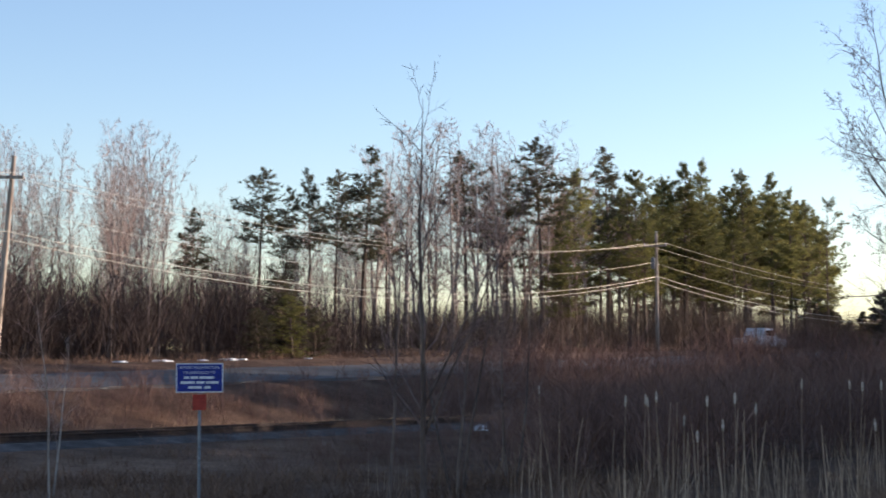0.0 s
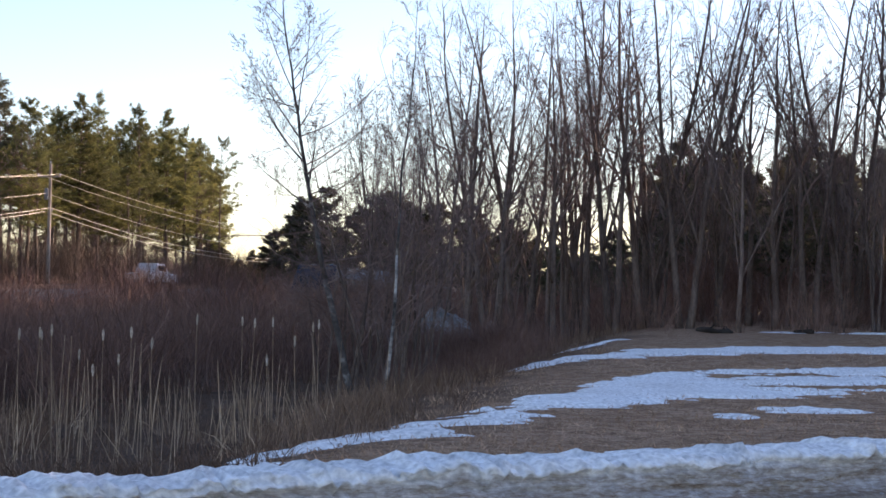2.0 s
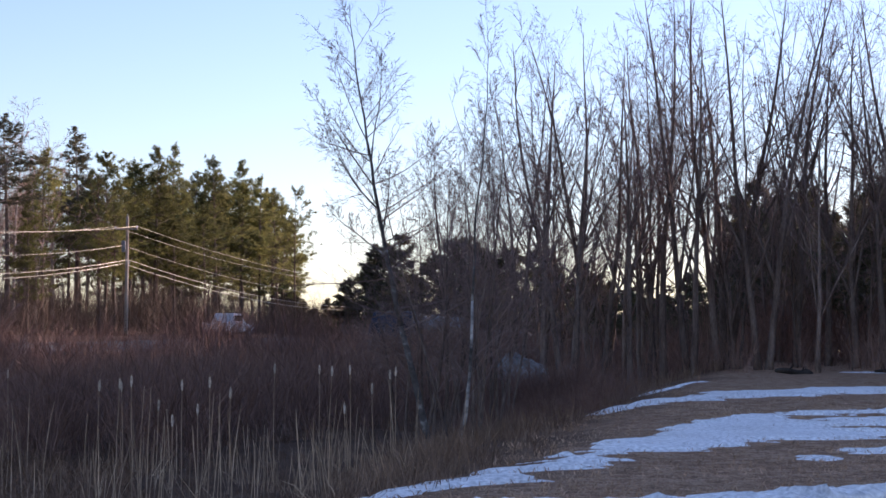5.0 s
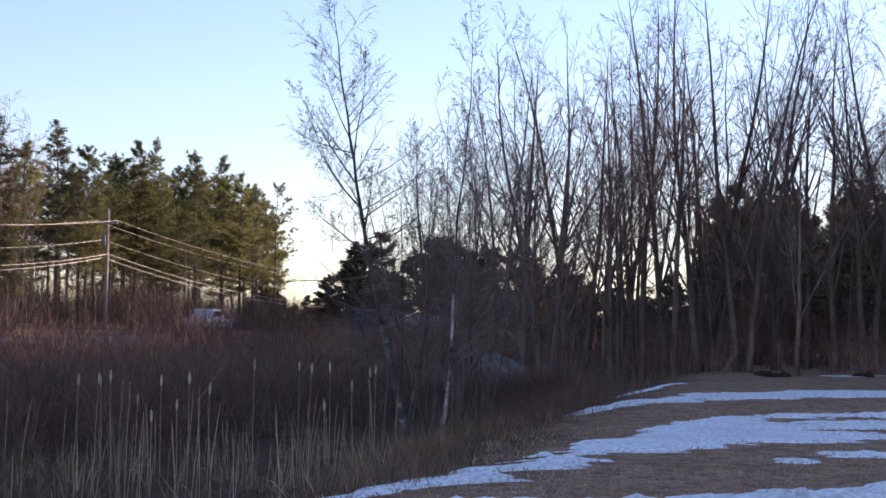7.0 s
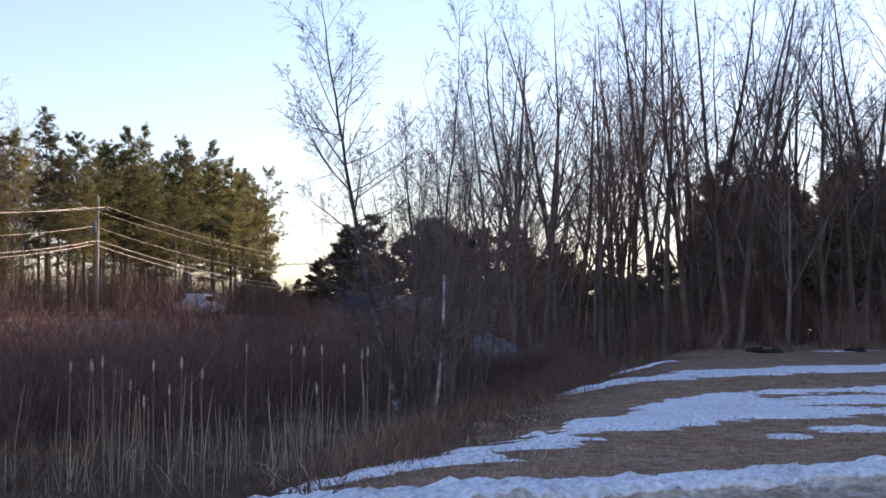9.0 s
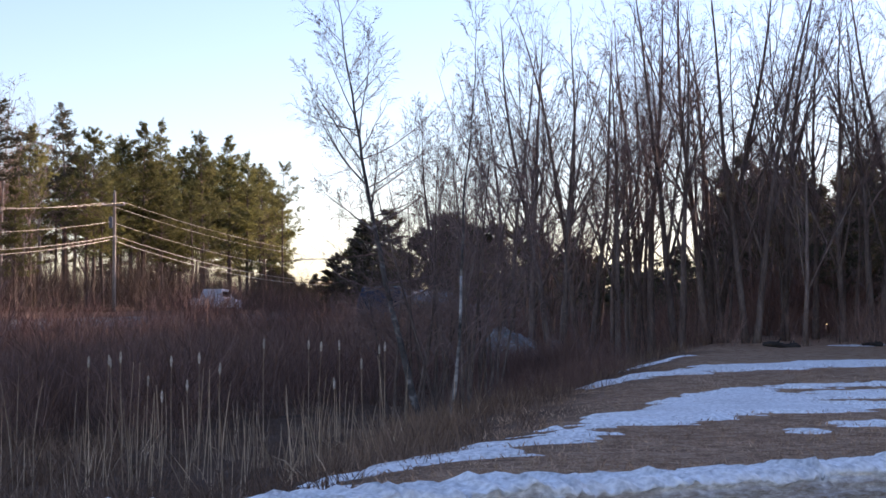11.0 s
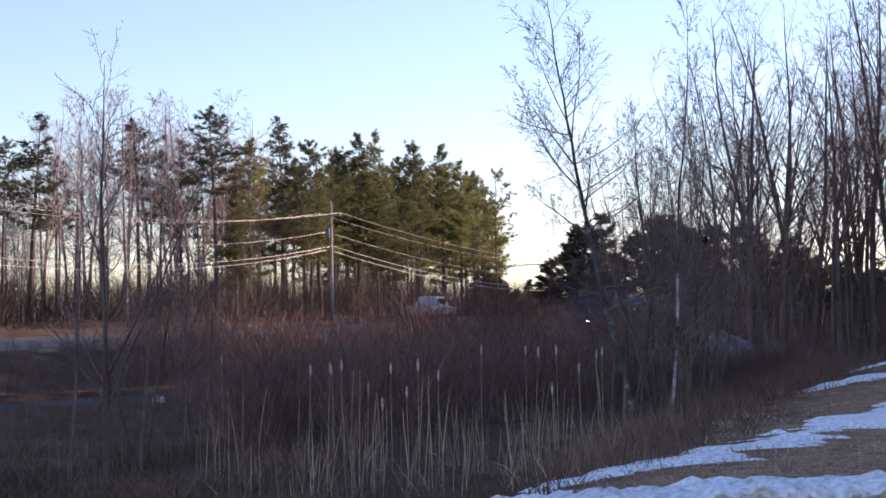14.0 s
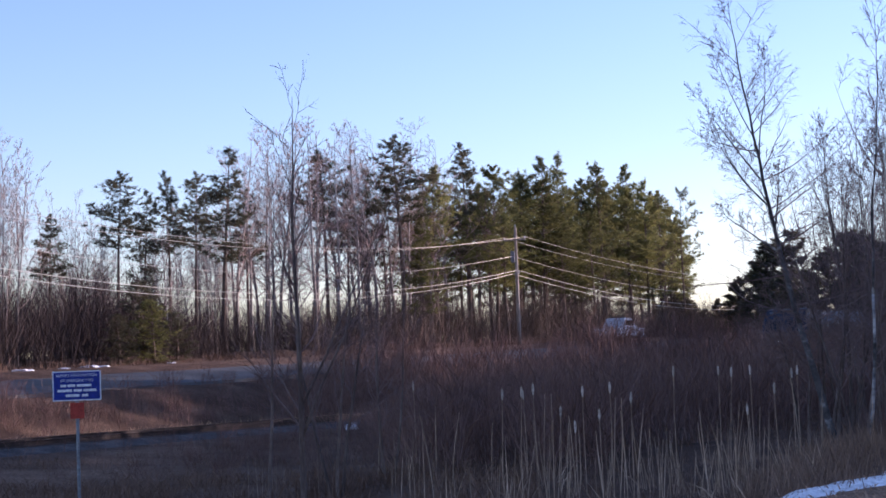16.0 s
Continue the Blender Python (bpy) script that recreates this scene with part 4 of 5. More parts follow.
for i in range(120):
    x, y = spot(random.uniform(-23.0, -18.8), random.uniform(52, 56.3))
    places.append((x, y, ground_z(x, y), random.uniform(0, 6.3), random.uniform(0.75, 1.1), i))
stuff("wood_edge_brush", shrubs, places, BRUSH, "low brown brush under the wood beside the lawn", "brush")


def tuft(n, h, lean, width):
    s = Soup()
    for _ in range(n):
        p = Vector((random.gauss(0, 0.16), random.gauss(0, 0.16), -0.03))
        s.blade(p, Vector((random.gauss(0, lean), random.gauss(0, lean), 1)).normalized(), h * random.uniform(0.45, 1.1), width, random.uniform(0, 0.25))
    return s


reeds = [tuft(4, 1.15, 0.16, 0.013) for _ in range(4)] + [tuft(4, 0.8, 0.6, 0.013) for _ in range(2)] + [tuft(2, 1.6, 0.07, 0.014) for _ in range(3)]
places = []
for i in range(330):
    az = random.uniform(-19.5, 6)
    d = random.uniform(19, 33)
    x, y = spot(az, d)
    a, c, edge, n = zones(np.array(x), np.array(y))
    if c < edge + 0.8 or noise.noise((x * 0.55, y * 0.55, 2)) < random.uniform(-0.25, 0.2):
        continue
    places.append((x, y, ground_z(x, y), random.uniform(0, 6.3), random.uniform(0.5, 1.15) * (0.6 if az > -2 else 1), i))
stuff("reed_bed", reeds, places, REED, "dry broken straw-coloured reeds in the marsh", "reeds")
def stalks(n, h):
    s = Soup()
    for _ in range(n):
        p = Vector((random.gauss(0, 0.12), random.gauss(0, 0.12), -0.05))
        q = wander(p, Vector((random.gauss(0, 0.05), random.gauss(0, 0.05), 1)).normalized(), h * random.uniform(0.65, 1.1), 4, 0.03, 0)
        s.tube(q, [0.01, 0.009, 0.008, 0.007, 0.004], 3, 0, False)
    return s


tall_reeds = [stalks(k, 1.45) for k in (1, 2, 3, 1, 2)]
places = []
for i in range(130):
    az = random.uniform(-17.5, -4.5)
    x, y = spot(az, random.uniform(21, 31))
    a, c, edge, n = zones(np.array(x), np.array(y))
    if c < edge + 1.0 or noise.noise((x * 1.1, y * 1.1, 6)) < random.uniform(0.0, 0.3):
        continue
    places.append((x, y, ground_z(x, y), random.uniform(0, 6.3), random.uniform(0.45, 1.12), i))
stuff("reed_stalks", tall_reeds, places, REED, "straight dry straw-coloured reed stalks in the marsh", "reeds")
short = [tuft(14, 0.5, 0.5, 0.012) for _ in range(4)]
places = []
for i in range(2400):
    az = random.uniform(-25, 17)
    d = random.uniform(13, 52)
    x, y = spot(az, d)
    a, c, edge, n = zones(np.array(x), np.array(y))
    if c < edge - 0.5 + random.gauss(0, 0.3) or c > 27 or n < 11.8:
        continue
    places.append((x, y, ground_z(x, y), random.uniform(0, 6.3), random.uniform(0.4, 1.0), i))
for i in range(1900):
    az = random.uniform(-8, 17)
    d = random.uniform(14, 34)
    x, y = spot(az, d)
    a, c, edge, n = zones(np.array(x), np.array(y))
    if c < edge - 0.3 or n < 11.8 or noise.noise((x * 0.5, y * 0.5, 12)) < random.uniform(-0.4, 0.3):
        continue
    places.append((x, y, ground_z(x, y), random.uniform(0, 6.3), random.uniform(0.7, 1.5), i))
GRASS = material("dull_brown_sedge", [(0.1, 0.056, 0.036), (0.165, 0.098, 0.063), (0.24, 0.148, 0.098)], 0.4, 0.9, 0, island=0.35)
stuff("marsh_grass", short, places, GRASS, "matted brown dead sedge and grass", "grass")
turf = [tuft(11, 0.11, 0.9, 0.014) for _ in range(4)]
places = []
for i in range(4200):
    az = random.uniform(-38, -12)
    d = 13 + 32 * random.random() ** 1.4
    x, y = spot(az, d)
    a, c, edge, n = zones(np.array(x), np.array(y))
    if c > edge or n < 11.5:
        continue
    places.append((x, y, ground_z(x, y), random.uniform(0, 6.3), random.uniform(0.6, 1.4), i))
TURF = material("dormant_turf_blades", [(0.29, 0.17, 0.105), (0.43, 0.265, 0.168), (0.55, 0.37, 0.25)], 0.4, 0.9, 0, island=0.35)
stuff("lawn_grass", turf, places, TURF, "short dormant brown lawn grass", "grass")
weeds = [tuft(12, 0.75, 0.35, 0.012) for _ in range(4)]
places = []
for i in range(900):
    d = random.uniform(20, 62)
    az = -16.5 - (d - 20) * 0.19 + random.gauss(0, 1.6)
    x, y = spot(az, d)
    a, c, edge, n = zones(np.array(x), np.array(y))
    if c < edge - (0.2 if d < 34 else 1.4) + random.gauss(0, 0.3) or c > edge + 5:
        continue
    places.append((x, y, ground_z(x, y), random.uniform(0, 6.3), random.uniform(0.4, 1.0), i))
WEED = material("dry_brown_weeds", [(0.145, 0.085, 0.054), (0.225, 0.14, 0.09), (0.31, 0.2, 0.135)], 0.4, 0.9, 0, island=0.35)
stuff("weeds", weeds, places, WEED, "dry brown weeds at the edge of the lawn", "weeds")
straw = [tuft(14, 0.55, 0.5, 0.02) for _ in range(4)]
places = []
for i in range(1100):
    a, c = random.uniform(12, 75), 32.3 + 3.0 * random.random() ** 1.5
    x, y = plan(a, c)
    places.append((x, y, ground_z(x, y), random.uniform(0, 6.3), random.uniform(0.4, 1.0), i))
STRAW = material("orange_straw_grass", [(0.34, 0.22, 0.11), (0.48, 0.33, 0.18), (0.6, 0.43, 0.25)], 0.6, 0.85, 0, island=0.35)
stuff("verge_grass", straw, places, STRAW, "tall dry straw grass on the road bank", "grass")
places = []
for i in range(650):
    a, c = random.uniform(12, 150), random.uniform(49.2, 52.5)
    x, y = plan(a, c)
    places.append((x, y, ground_z(x, y), random.uniform(0, 6.3), random.uniform(0.5, 1.1), i))
stuff("road_verge", straw, places, GRASS, "dull brown grass on the verge under the far trees", "grass")


def cattail(az, el, d, bend):
    x, y = spot(az, d)
    z = ground_z(x, y)
    h = EYE_Z + d * math.tan(radians(el)) - z
    root = new("cattail")
    root.matrix_basis = Matrix.Translation((x, y, z))
    q = wander(Vector((-bend * h, 0, -0.05)), Vector((bend, 0, 1)).normalized(), h + 0.05, 7, 0.012, 0)
    s = Soup()
    s.tube(q, [0.008 - 0.0005 * j for j in range(8)], 5)
    part("stem", s, REED, root)
    s = Soup()
    w = (q[7] - q[6]).normalized()
    n = 9
    s.tube([q[7] - w * (0.2 - 0.022 * j) for j in range(n)], [0.008 + 0.014 * math.sin(math.pi * (j + 0.6) / (n + 0.4)) * random.uniform(0.65, 1.35) for j in range(n)], 8)
    part("seed_head", s, FLUFF, root, "fluffy pale seed head")
    for k in range(2):
        s = Soup()
        s.blade(q[0], Vector((random.gauss(0, 0.2), random.gauss(0, 0.2), 1)).normalized(), h * random.uniform(0.4, 0.7), 0.016, random.uniform(0, 0.4))
        part("leaf", s, REED, root)
    return tagged(root, "dry cattail with a pale fluffy seed head", "cattail", "cattails in the marsh")


for az, el, d, bend in ((-6.5, -0.95, 28, 0.02), (-7.15, -0.9, 29, 0.01), (-7.6, -0.8, 27, -0.01), (-9.25, -0.95, 28, 0.0), (-10.15, -0.85, 28, 0.0), (-10.85, -1.2, 27, 0.01),
                        (-8.5, -1.6, 28, 0.04), (-8.95, -2.1, 26, 0.0), (-9.8, -1.74, 27, 0.0), (-12.3, -0.4, 30, 0.0), (-14.1, -0.5, 32, 0.01), (-14.85, -0.45, 31, 0.0),
                        (-15.6, -1.05, 28, -0.02), (-16.4, -0.5, 32, 0.01), (-14.7, -1.7, 27, 0.0), (-13.8, -0.45, 33, 0.0), (-16.2, -0.6, 31, 0.0), (-7.3, -1.0, 30, 0.0), (-3.6, -0.6, 34, 0.0)):
    cattail(az, el, d, bend)
clear_masters()


# ---- railway ----
def rail(c):
    top = [(c - 0.035, 0.0), (c - 0.035, -0.03), (c - 0.01, -0.045), (c - 0.01, -0.13), (c - 0.07, -0.16), (c - 0.07, -0.17), (c + 0.07, -0.17), (c + 0.07, -0.16), (c + 0.01, -0.13), (c + 0.01, -0.045), (c + 0.035, -0.03), (c + 0.035, 0.0), (c - 0.035, 0.0)]
    return strip("rail", [(p, z) for p, z in reversed(top)], -60, 190, 4, track_z, RUST, "", "")


track = new("railway_track")
tagged(track, "single railway track with rusty rails on dark ballast", "railway track")
part("ballast", strip("ballast", [(TRACK_C - 2.6, -0.75), (TRACK_C - 1.9, -0.3), (TRACK_C - 1.3, -0.17), (TRACK_C + 1.3, -0.17), (TRACK_C + 1.9, -0.3), (TRACK_C + 2.6, -0.8)], -60, 190, 2, track_z, BALLAST, "", ""), BALLAST, track)
for side in (-0.7525, 0.7525):
    part("rail", rail(TRACK_C + side), RUST, track)
s = Soup()
s.box((-1.3, -0.115, -0.09), (1.3, 0.115, 0.03), 0, 0.015)
tie_mesh = s.mesh("sleeper", [TIE])
for i in range(150):
    a = 8 + i * 0.55
    x, y = plan(a, TRACK_C)
    o = new("sleeper", tie_mesh)
    o.parent = track
    o.matrix_basis = Matrix.Translation((x, y, float(track_z(a)) - 0.2)) @ Matrix.Rotation(math.atan2(AX, -AY) + random.gauss(0, 0.01), 4, "Z")


# ---- poles and wires ----
def utility_pole(a, top, lean=0.0, drum=False):
    x, y = plan(a, POLE_C)
    z = ground_z(x, y)
    root = new("utility_pole")
    root.matrix_basis = Matrix.Translation((x, y, z)) @ Matrix.Rotation(radians(lean), 4, "Y") @ Matrix.Rotation(math.atan2(AX, -AY), 4, "Z")
    h = top - z
    s = Soup()
    s.tube([Vector((0, 0, -0.5 + (h + 0.5) * j / 6)) for j in range(7)], [0.145 - 0.008 * j for j in range(7)], 10)
    part("post", s, POLE, root, smooth=True)
    ends = []
    s = Soup()
    s.box((-0.85, 0.12, h - 0.95), (0.85, 0.22, h - 0.83), 0, 0.01)
    arm = part("crossarm", s, POLE, root)
    for off, drop in ((-0.8, 0.75), (0.8, 0.75), (0.0, -0.12)):
        s = Soup()
        s.tube([Vector((off, 0.17 if drop > 0 else 0, h - drop - 0.09 + 0.03 * j)) for j in range(6)], [0.02, 0.045, 0.03, 0.05, 0.035, 0.02], 8)
        part("insulator", s, CERAMIC, root)
    if drum:
        s = Soup()
        s.tube([Vector((0.28, 0, h - 2.5)), Vector((0.28, 0, h - 2.44)), Vector((0.28, 0, h - 1.75)), Vector((0.28, 0, h - 1.68))], [0.1, 0.15, 0.15, 0.09], 12)
        part("transformer", s, STEEL, root, "grey steel drum")
    s = Soup()
    s.box((-0.12, -0.2, h - 3.3), (0.12, -0.14, h - 3.1), 0, 0.01)
    part("bracket", s, STEEL, root)
    for off, dz in ((-0.8, 0.72), (0.8, 0.72), (0.2, 2.05), (-0.15, 3.05), (0.2, 3.3)):
        ends.append(root.matrix_basis @ Vector((off, 0.17, h - dz)))
    tagged(root, "weathered wooden utility pole with crossarm and wires", "utility pole", "utility poles beside the road")
    return ends


poles = [utility_pole(a, top) for a, top in ((-12.0, 9.4),)] + [utility_pole(47.4, 10.1, 4.5), utility_pole(108.6, 10.9, 0, True), utility_pole(175.0, 9.5), utility_pole(228.0, 6.5)]
for p, q, sag in zip(poles[:-1], poles[1:], (1.0, 1.6, 1.0, 1.0)):
    for k, (u, v) in enumerate(zip(p, q)):
        s = Soup()
        pts = [u.lerp(v, j / 16) - Vector((0, 0, (sag + 0.08 * k) * 4 * (j / 16) * (1 - j / 16))) for j in range(17)]
        s.tube(pts, [0.012 if k < 3 else 0.017] * 17, 5)
        tagged(part("overhead_wire", s, WIRE), "sagging overhead wire strung between utility poles", "wire", "overhead wires beside the road")


# ---- sign ----
def letters(text, size, width):
    cu = bpy.data.curves.new("lettering", "FONT")
    cu.body, cu.size, cu.align_x, cu.extrude = text, size, "CENTER", 0.0008
    tmp = new("lettering", cu)
    bpy.context.view_layer.update()
    me = bpy.data.meshes.new_from_object(tmp.evaluated_get(bpy.context.evaluated_depsgraph_get()))
    bpy.data.objects.remove(tmp)
    xs = [v.co.x for v in me.vertices]
    k = width / (max(xs) - min(xs))
    for v in me.vertices:
        v.co = (v.co.x * k, -v.co.z, v.co.y)
    me.materials.append(WHITE)
    return me


def sign():
    x, y = spot(7.62, 22)
    z = ground_z(x, y)
    root = new("railway_sign")
    root.matrix_basis = Matrix.Translation((x, y, z)) @ Matrix.Rotation(radians(7.6), 4, "Z")
    top = 1.655 - z
    s = Soup()
    s.tube([Vector((0, 0.03, -0.4 + (top + 0.3) * j / 3)) for j in range(4)], [0.022] * 4, 8)
    part("post", s, STEEL, root, smooth=True)
    s = Soup()
    s.box((-0.3, -0.004, top - 0.375), (0.3, 0.0, top), 0, 0.0)
    board = part("board", s, WHITE, root, "white rimmed plate")
    s = Soup()
    s.box((-0.285, -0.008, top - 0.36), (0.285, -0.004, top - 0.015))
    part("sign_face", s, BLUE, board, "blue sign face")
    for text, dz, w in (("REPORT MALFUNCTION", 0.072, 0.5), ("OR EMERGENCY TO", 0.137, 0.4)):
        o = new("lettering", letters(text, 0.05, w))
        o.parent, o.location = board, (0, -0.0095, top - dz)
    for dz, parts in ((0.2, ((-0.2, -0.13), (-0.115, -0.02), (0.0, 0.18))), (0.262, ((-0.24, -0.06), (-0.04, 0.06), (0.08, 0.24))), (0.325, ((-0.14, 0.03), (0.06, 0.14)))):
        for x0, x1 in parts:
            s = Soup()
            s.box((x0, -0.0095, top - dz), (x1, -0.008, top - dz + 0.032))
            part("text_bar", s, WHITE, board)
    s = Soup()
    s.box((-0.085, -0.006, top - 0.6), (0.085, 0.0, top - 0.4), 0, 0.0)
    part("red_plate", s, RED, root, "faded red plate")
    tagged(root, "blue railway notice with white writing on a steel post", "sign")


sign()

# ---- log, snow pile ----
def fallen_log(az, d, length, r, label):
    x, y = spot(az, d)
    s = Soup()
    pts = wander(Vector((-length / 2, 0, r * 0.7)), Vector((1, 0.15, 0.02)).normalized(), length, 9, 0.08, 0)
    s.tube(pts, [r * k for k in (0.35, 0.5, 0.55, 0.55, 0.55, 0.6, 0.7, 0.9, 1.0, 0.5)], 9)
    for k in (3, 6, 7):
        s.tube(wander(pts[k], Vector((0.3, -0.3, 0.8)).normalized(), r * 1.6, 3, 0.2, 0), [r * 0.26, r * 0.2, r * 0.15, r * 0.08], 5)
    o = part("fallen_log", s, LOG, smooth=True)
    o.location = (x, y, ground_z(x, y))
    tagged(o, label, "log")


fallen_log(-29.65, 57, 1.5, 0.17, "dark rotten log lying on the brown lawn")
fallen_log(-32.5, 58.5, 0.8, 0.1, "short dark log lying on the brown lawn by leftover snow")


def heap(az, d, w, h, mat, label, category):
    x, y = spot(az, d)
    bm = bmesh.new()
    bmesh.ops.create_icosphere(bm, subdivisions=4, radius=1)
    for v in bm.verts:
        k = 1 + 0.26 * noise.fractal(v.co * 1.6 + Vector((az, 0, 0)), 1, 2, 4)
        x2, y2, z2 = (math.copysign(abs(c) ** 0.85, c) for c in v.co)
        v.co = Vector((x2 * w * k, y2 * w * 0.8 * k, z2 * h * k * (1 - 0.09 * y2 + 0.1 * x2)))
    me = bpy.data.meshes.new(category.replace(" ", "_"))
    bm.to_mesh(me)
    bm.free()
    me.materials.append(mat)
    me.polygons.foreach_set("use_smooth", [True] * len(me.polygons))
    ob = new(category.replace(" ", "_"), me)
    ob.location = (x, y, ground_z(x, y))
    tagged(ob, label, category)


heap(-1.5, 53, 0.2, 0.2, SNOW, "small scrap of leftover snow by the track", "snow remnant")
heap(-5.4, 52, 0.4, 0.14, SNOW_DIRTY, "small scrap of leftover snow by the track", "snow remnant")
heap(-20.4, 58, 1.2, 1.85, GREY_HEAP, "dirty grey mound of old snow by the wood", "snow mound")
heap(-22.0, 61, 0.5, 1.5, GREY_HEAP, "small dirty mound of old snow by the wood", "snow mound")
for az, dd in ((9.3, 0.45), (9.05, 0.3), (7.9, 0.3), (7.1, 0.5), (6.6, 0.3), (10.6, 0.35), (4.4, 0.25)):
    heap(az, across(az, 50.2), dd * 0.9, dd * 0.2, SNOW, "thin remnant of ploughed snow beside the road", "snow remnant")


# ---- train ----
TRAIN_BLUE = material("dark_blue_train_paint", [(0.02, 0.026, 0.045), (0.03, 0.038, 0.06)], 1.5, 0.45, 0.05, 8)
TRAIN_GREY = material("dull_stainless_train_side", [(0.04, 0.04, 0.042), (0.06, 0.06, 0.062), (0.08, 0.08, 0.08)], 0.9, 0.8, 0.08, 8, metal=0.0)
TRAIN_ROOF = material("pale_train_roof", [(0.13, 0.135, 0.145), (0.19, 0.195, 0.205)], 0.8, 0.75, 0.08, 8)
DARK_STEEL = material("dark_underframe_steel", [(0.02, 0.02, 0.02), (0.045, 0.042, 0.04)], 2, 0.7, 0.3, 8)
GLASS_DARK = plain("dark_tinted_glass", (0.012, 0.014, 0.018), 0.08)
HEADLIGHT = plain("lit_headlight", (1.0, 0.86, 0.72), 0.3, emit=9.0)


def prism(soup, section, x0, x1, mat=0):
    """A closed section of (y, z) points drawn out from x0 to x1."""
    b, k = len(soup.v), len(section)
    for x in (x0, x1):
        soup.v += [Vector((x, y, z)) for y, z in section]
    for i in range(k):
        j = (i + 1) % k
        soup.f.append((b + i, b + j, b + k + j, b + k + i))
    soup.f += [tuple(b + i for i in reversed(range(k))), tuple(b + k + i for i in range(k))]
    soup.s += [mat] * (k + 2)


def bogie(root, x):
    s = Soup()
    s.box((x - 1.7, -1.2, 0.45), (x + 1.7, -1.05, 0.85), 0, 0.03)
    s.box((x - 1.7, 1.05, 0.45), (x + 1.7, 1.2, 0.85), 0, 0.03)
    s.box((x - 0.3, -1.1, 0.5), (x + 0.3, 1.1, 0.8))
    b = part("bogie", s, DARK_STEEL, root)
    for dx in (-1.25, 1.25):
        for y in (-0.75, 0.75):
            s = Soup()
            s.tube([Vector((x + dx, y - 0.07, 0.46)), Vector((x + dx, y + 0.07, 0.46))], [0.46, 0.46], 20)
            part("wheel", s, DARK_STEEL, b)


def on_rail(root, a):
    x, y = plan(a, TRACK_C)
    root.matrix_basis = Matrix.Translation((x, y, float(track_z(a)) + 0.002)) @ Matrix.Rotation(math.atan2(AY, AX), 4, "Z")


def control_car(a):
    """The leading cab unit; x runs back along the train from the nose."""
    root = new("locomotive")
    on_rail(root, a)
    body = Soup()
    prism(body, [(-1.55, 1.1), (1.55, 1.1), (1.55, 3.7), (1.1, 4.45), (-1.1, 4.45), (-1.55, 3.7)], 3.2, 17.0)
    part("body", body, TRAIN_GREY, root)
    s = Soup()
    prism(s, [(-1.56, 3.1), (-1.56, 3.7), (-1.56, 3.72), (-1.552, 3.72), (-1.552, 3.1)], 3.2, 17.0)
    prism(s, [(1.552, 3.1), (1.552, 3.72), (1.56, 3.72), (1.56, 3.1)], 3.2, 17.0)
    part("stripe", s, TRAIN_BLUE, root, "dark blue band")
    s = Soup()
    for y0, z0, y1, z1 in ((-1.57, 3.73, -1.1, 4.47), (1.57, 3.73, 1.1, 4.47)):
        b = len(s.v)
        s.v += [Vector((3.3, y0, z0)), Vector((17.0, y0, z0)), Vector((17.0, y1, z1)), Vector((3.3, y1, z1)), Vector((3.3, y0, z0 - 0.03)), Vector((17.0, y0, z0 - 0.03)), Vector((17.0, y1, z1 - 0.03)), Vector((3.3, y1, z1 - 0.03))]
        s.f += [(b, b + 1, b + 2, b + 3), (b + 7, b + 6, b + 5, b + 4), (b, b + 3, b + 7, b + 4), (b + 1, b + 5, b + 6, b + 2), (b, b + 4, b + 5, b + 1), (b + 3, b + 2, b + 6, b + 7)]
        s.s += [0] * 6
    part("roof_slope", s, TRAIN_ROOF, root, "pale roof slope")
    cab = Soup()
    b = len(cab.v)
    sec = [(0.9, 1.1), (0.75, 2.75), (1.55, 2.95), (2.05, 3.95), (2.5, 4.55), (3.2, 4.6), (3.2, 1.1)]
    for y, k in ((-1.5, 1), (1.5, 1)):
        cab.v += [Vector((x, y * (0.86 if z > 3.9 else 1), z)) for x, z in sec]
    k = len(sec)
    for i in range(k):
        j = (i + 1) % k
        cab.f.append((i, j, k + j, k + i))
    cab.f += [tuple(range(k))[::-1], tuple(k + i for i in range(k))]
    cab.s += [0] * (k + 2)
    part("cab", cab, TRAIN_BLUE, root, "dark blue cab")
    s = Soup()
    s.box((0.62, -1.45, 1.1), (0.86, 1.45, 2.7), 0, 0.08)
    part("nose", s, TRAIN_ROOF, root, "pale grey nose plate")
    for y in (-0.72, 0.72):
        s = Soup()
        b = len(s.v)
        s.v += [Vector((1.58, y - 0.52, 3.08)), Vector((1.58, y + 0.52, 3.08)), Vector((1.95, y + 0.5, 3.82)), Vector((1.95, y - 0.5, 3.82)), Vector((1.66, y - 0.52, 3.08)), Vector((1.66, y + 0.52, 3.08)), Vector((2.03, y + 0.5, 3.82)), Vector((2.03, y - 0.5, 3.82))]
        s.f += [(0, 1, 2, 3), (7, 6, 5, 4), (0, 4, 5, 1), (1, 5, 6, 2), (2, 6, 7, 3), (3, 7, 4, 0)]
        s.s += [0] * 6
        part("windscreen", s, GLASS_DARK, root)
        s = Soup()
        s.box((2.3, y - 0.35, 4.12), (2.44, y + 0.35, 4.4), 0, 0.02)
        part("number_box", s, TRAIN_ROOF, root)
    for y, z in ((-1.2, 1.42), (1.2, 1.42), (0.0, 2.35), (0.0, 2.62)):
        s = Soup()
        s.tube([Vector((0.66, y, z)), Vector((0.57, y, z))], [0.11, 0.09], 14)
        part("headlight", s, HEADLIGHT, root, "lit headlight")
    for y in (-1.56, 1.56):
        s = Soup()
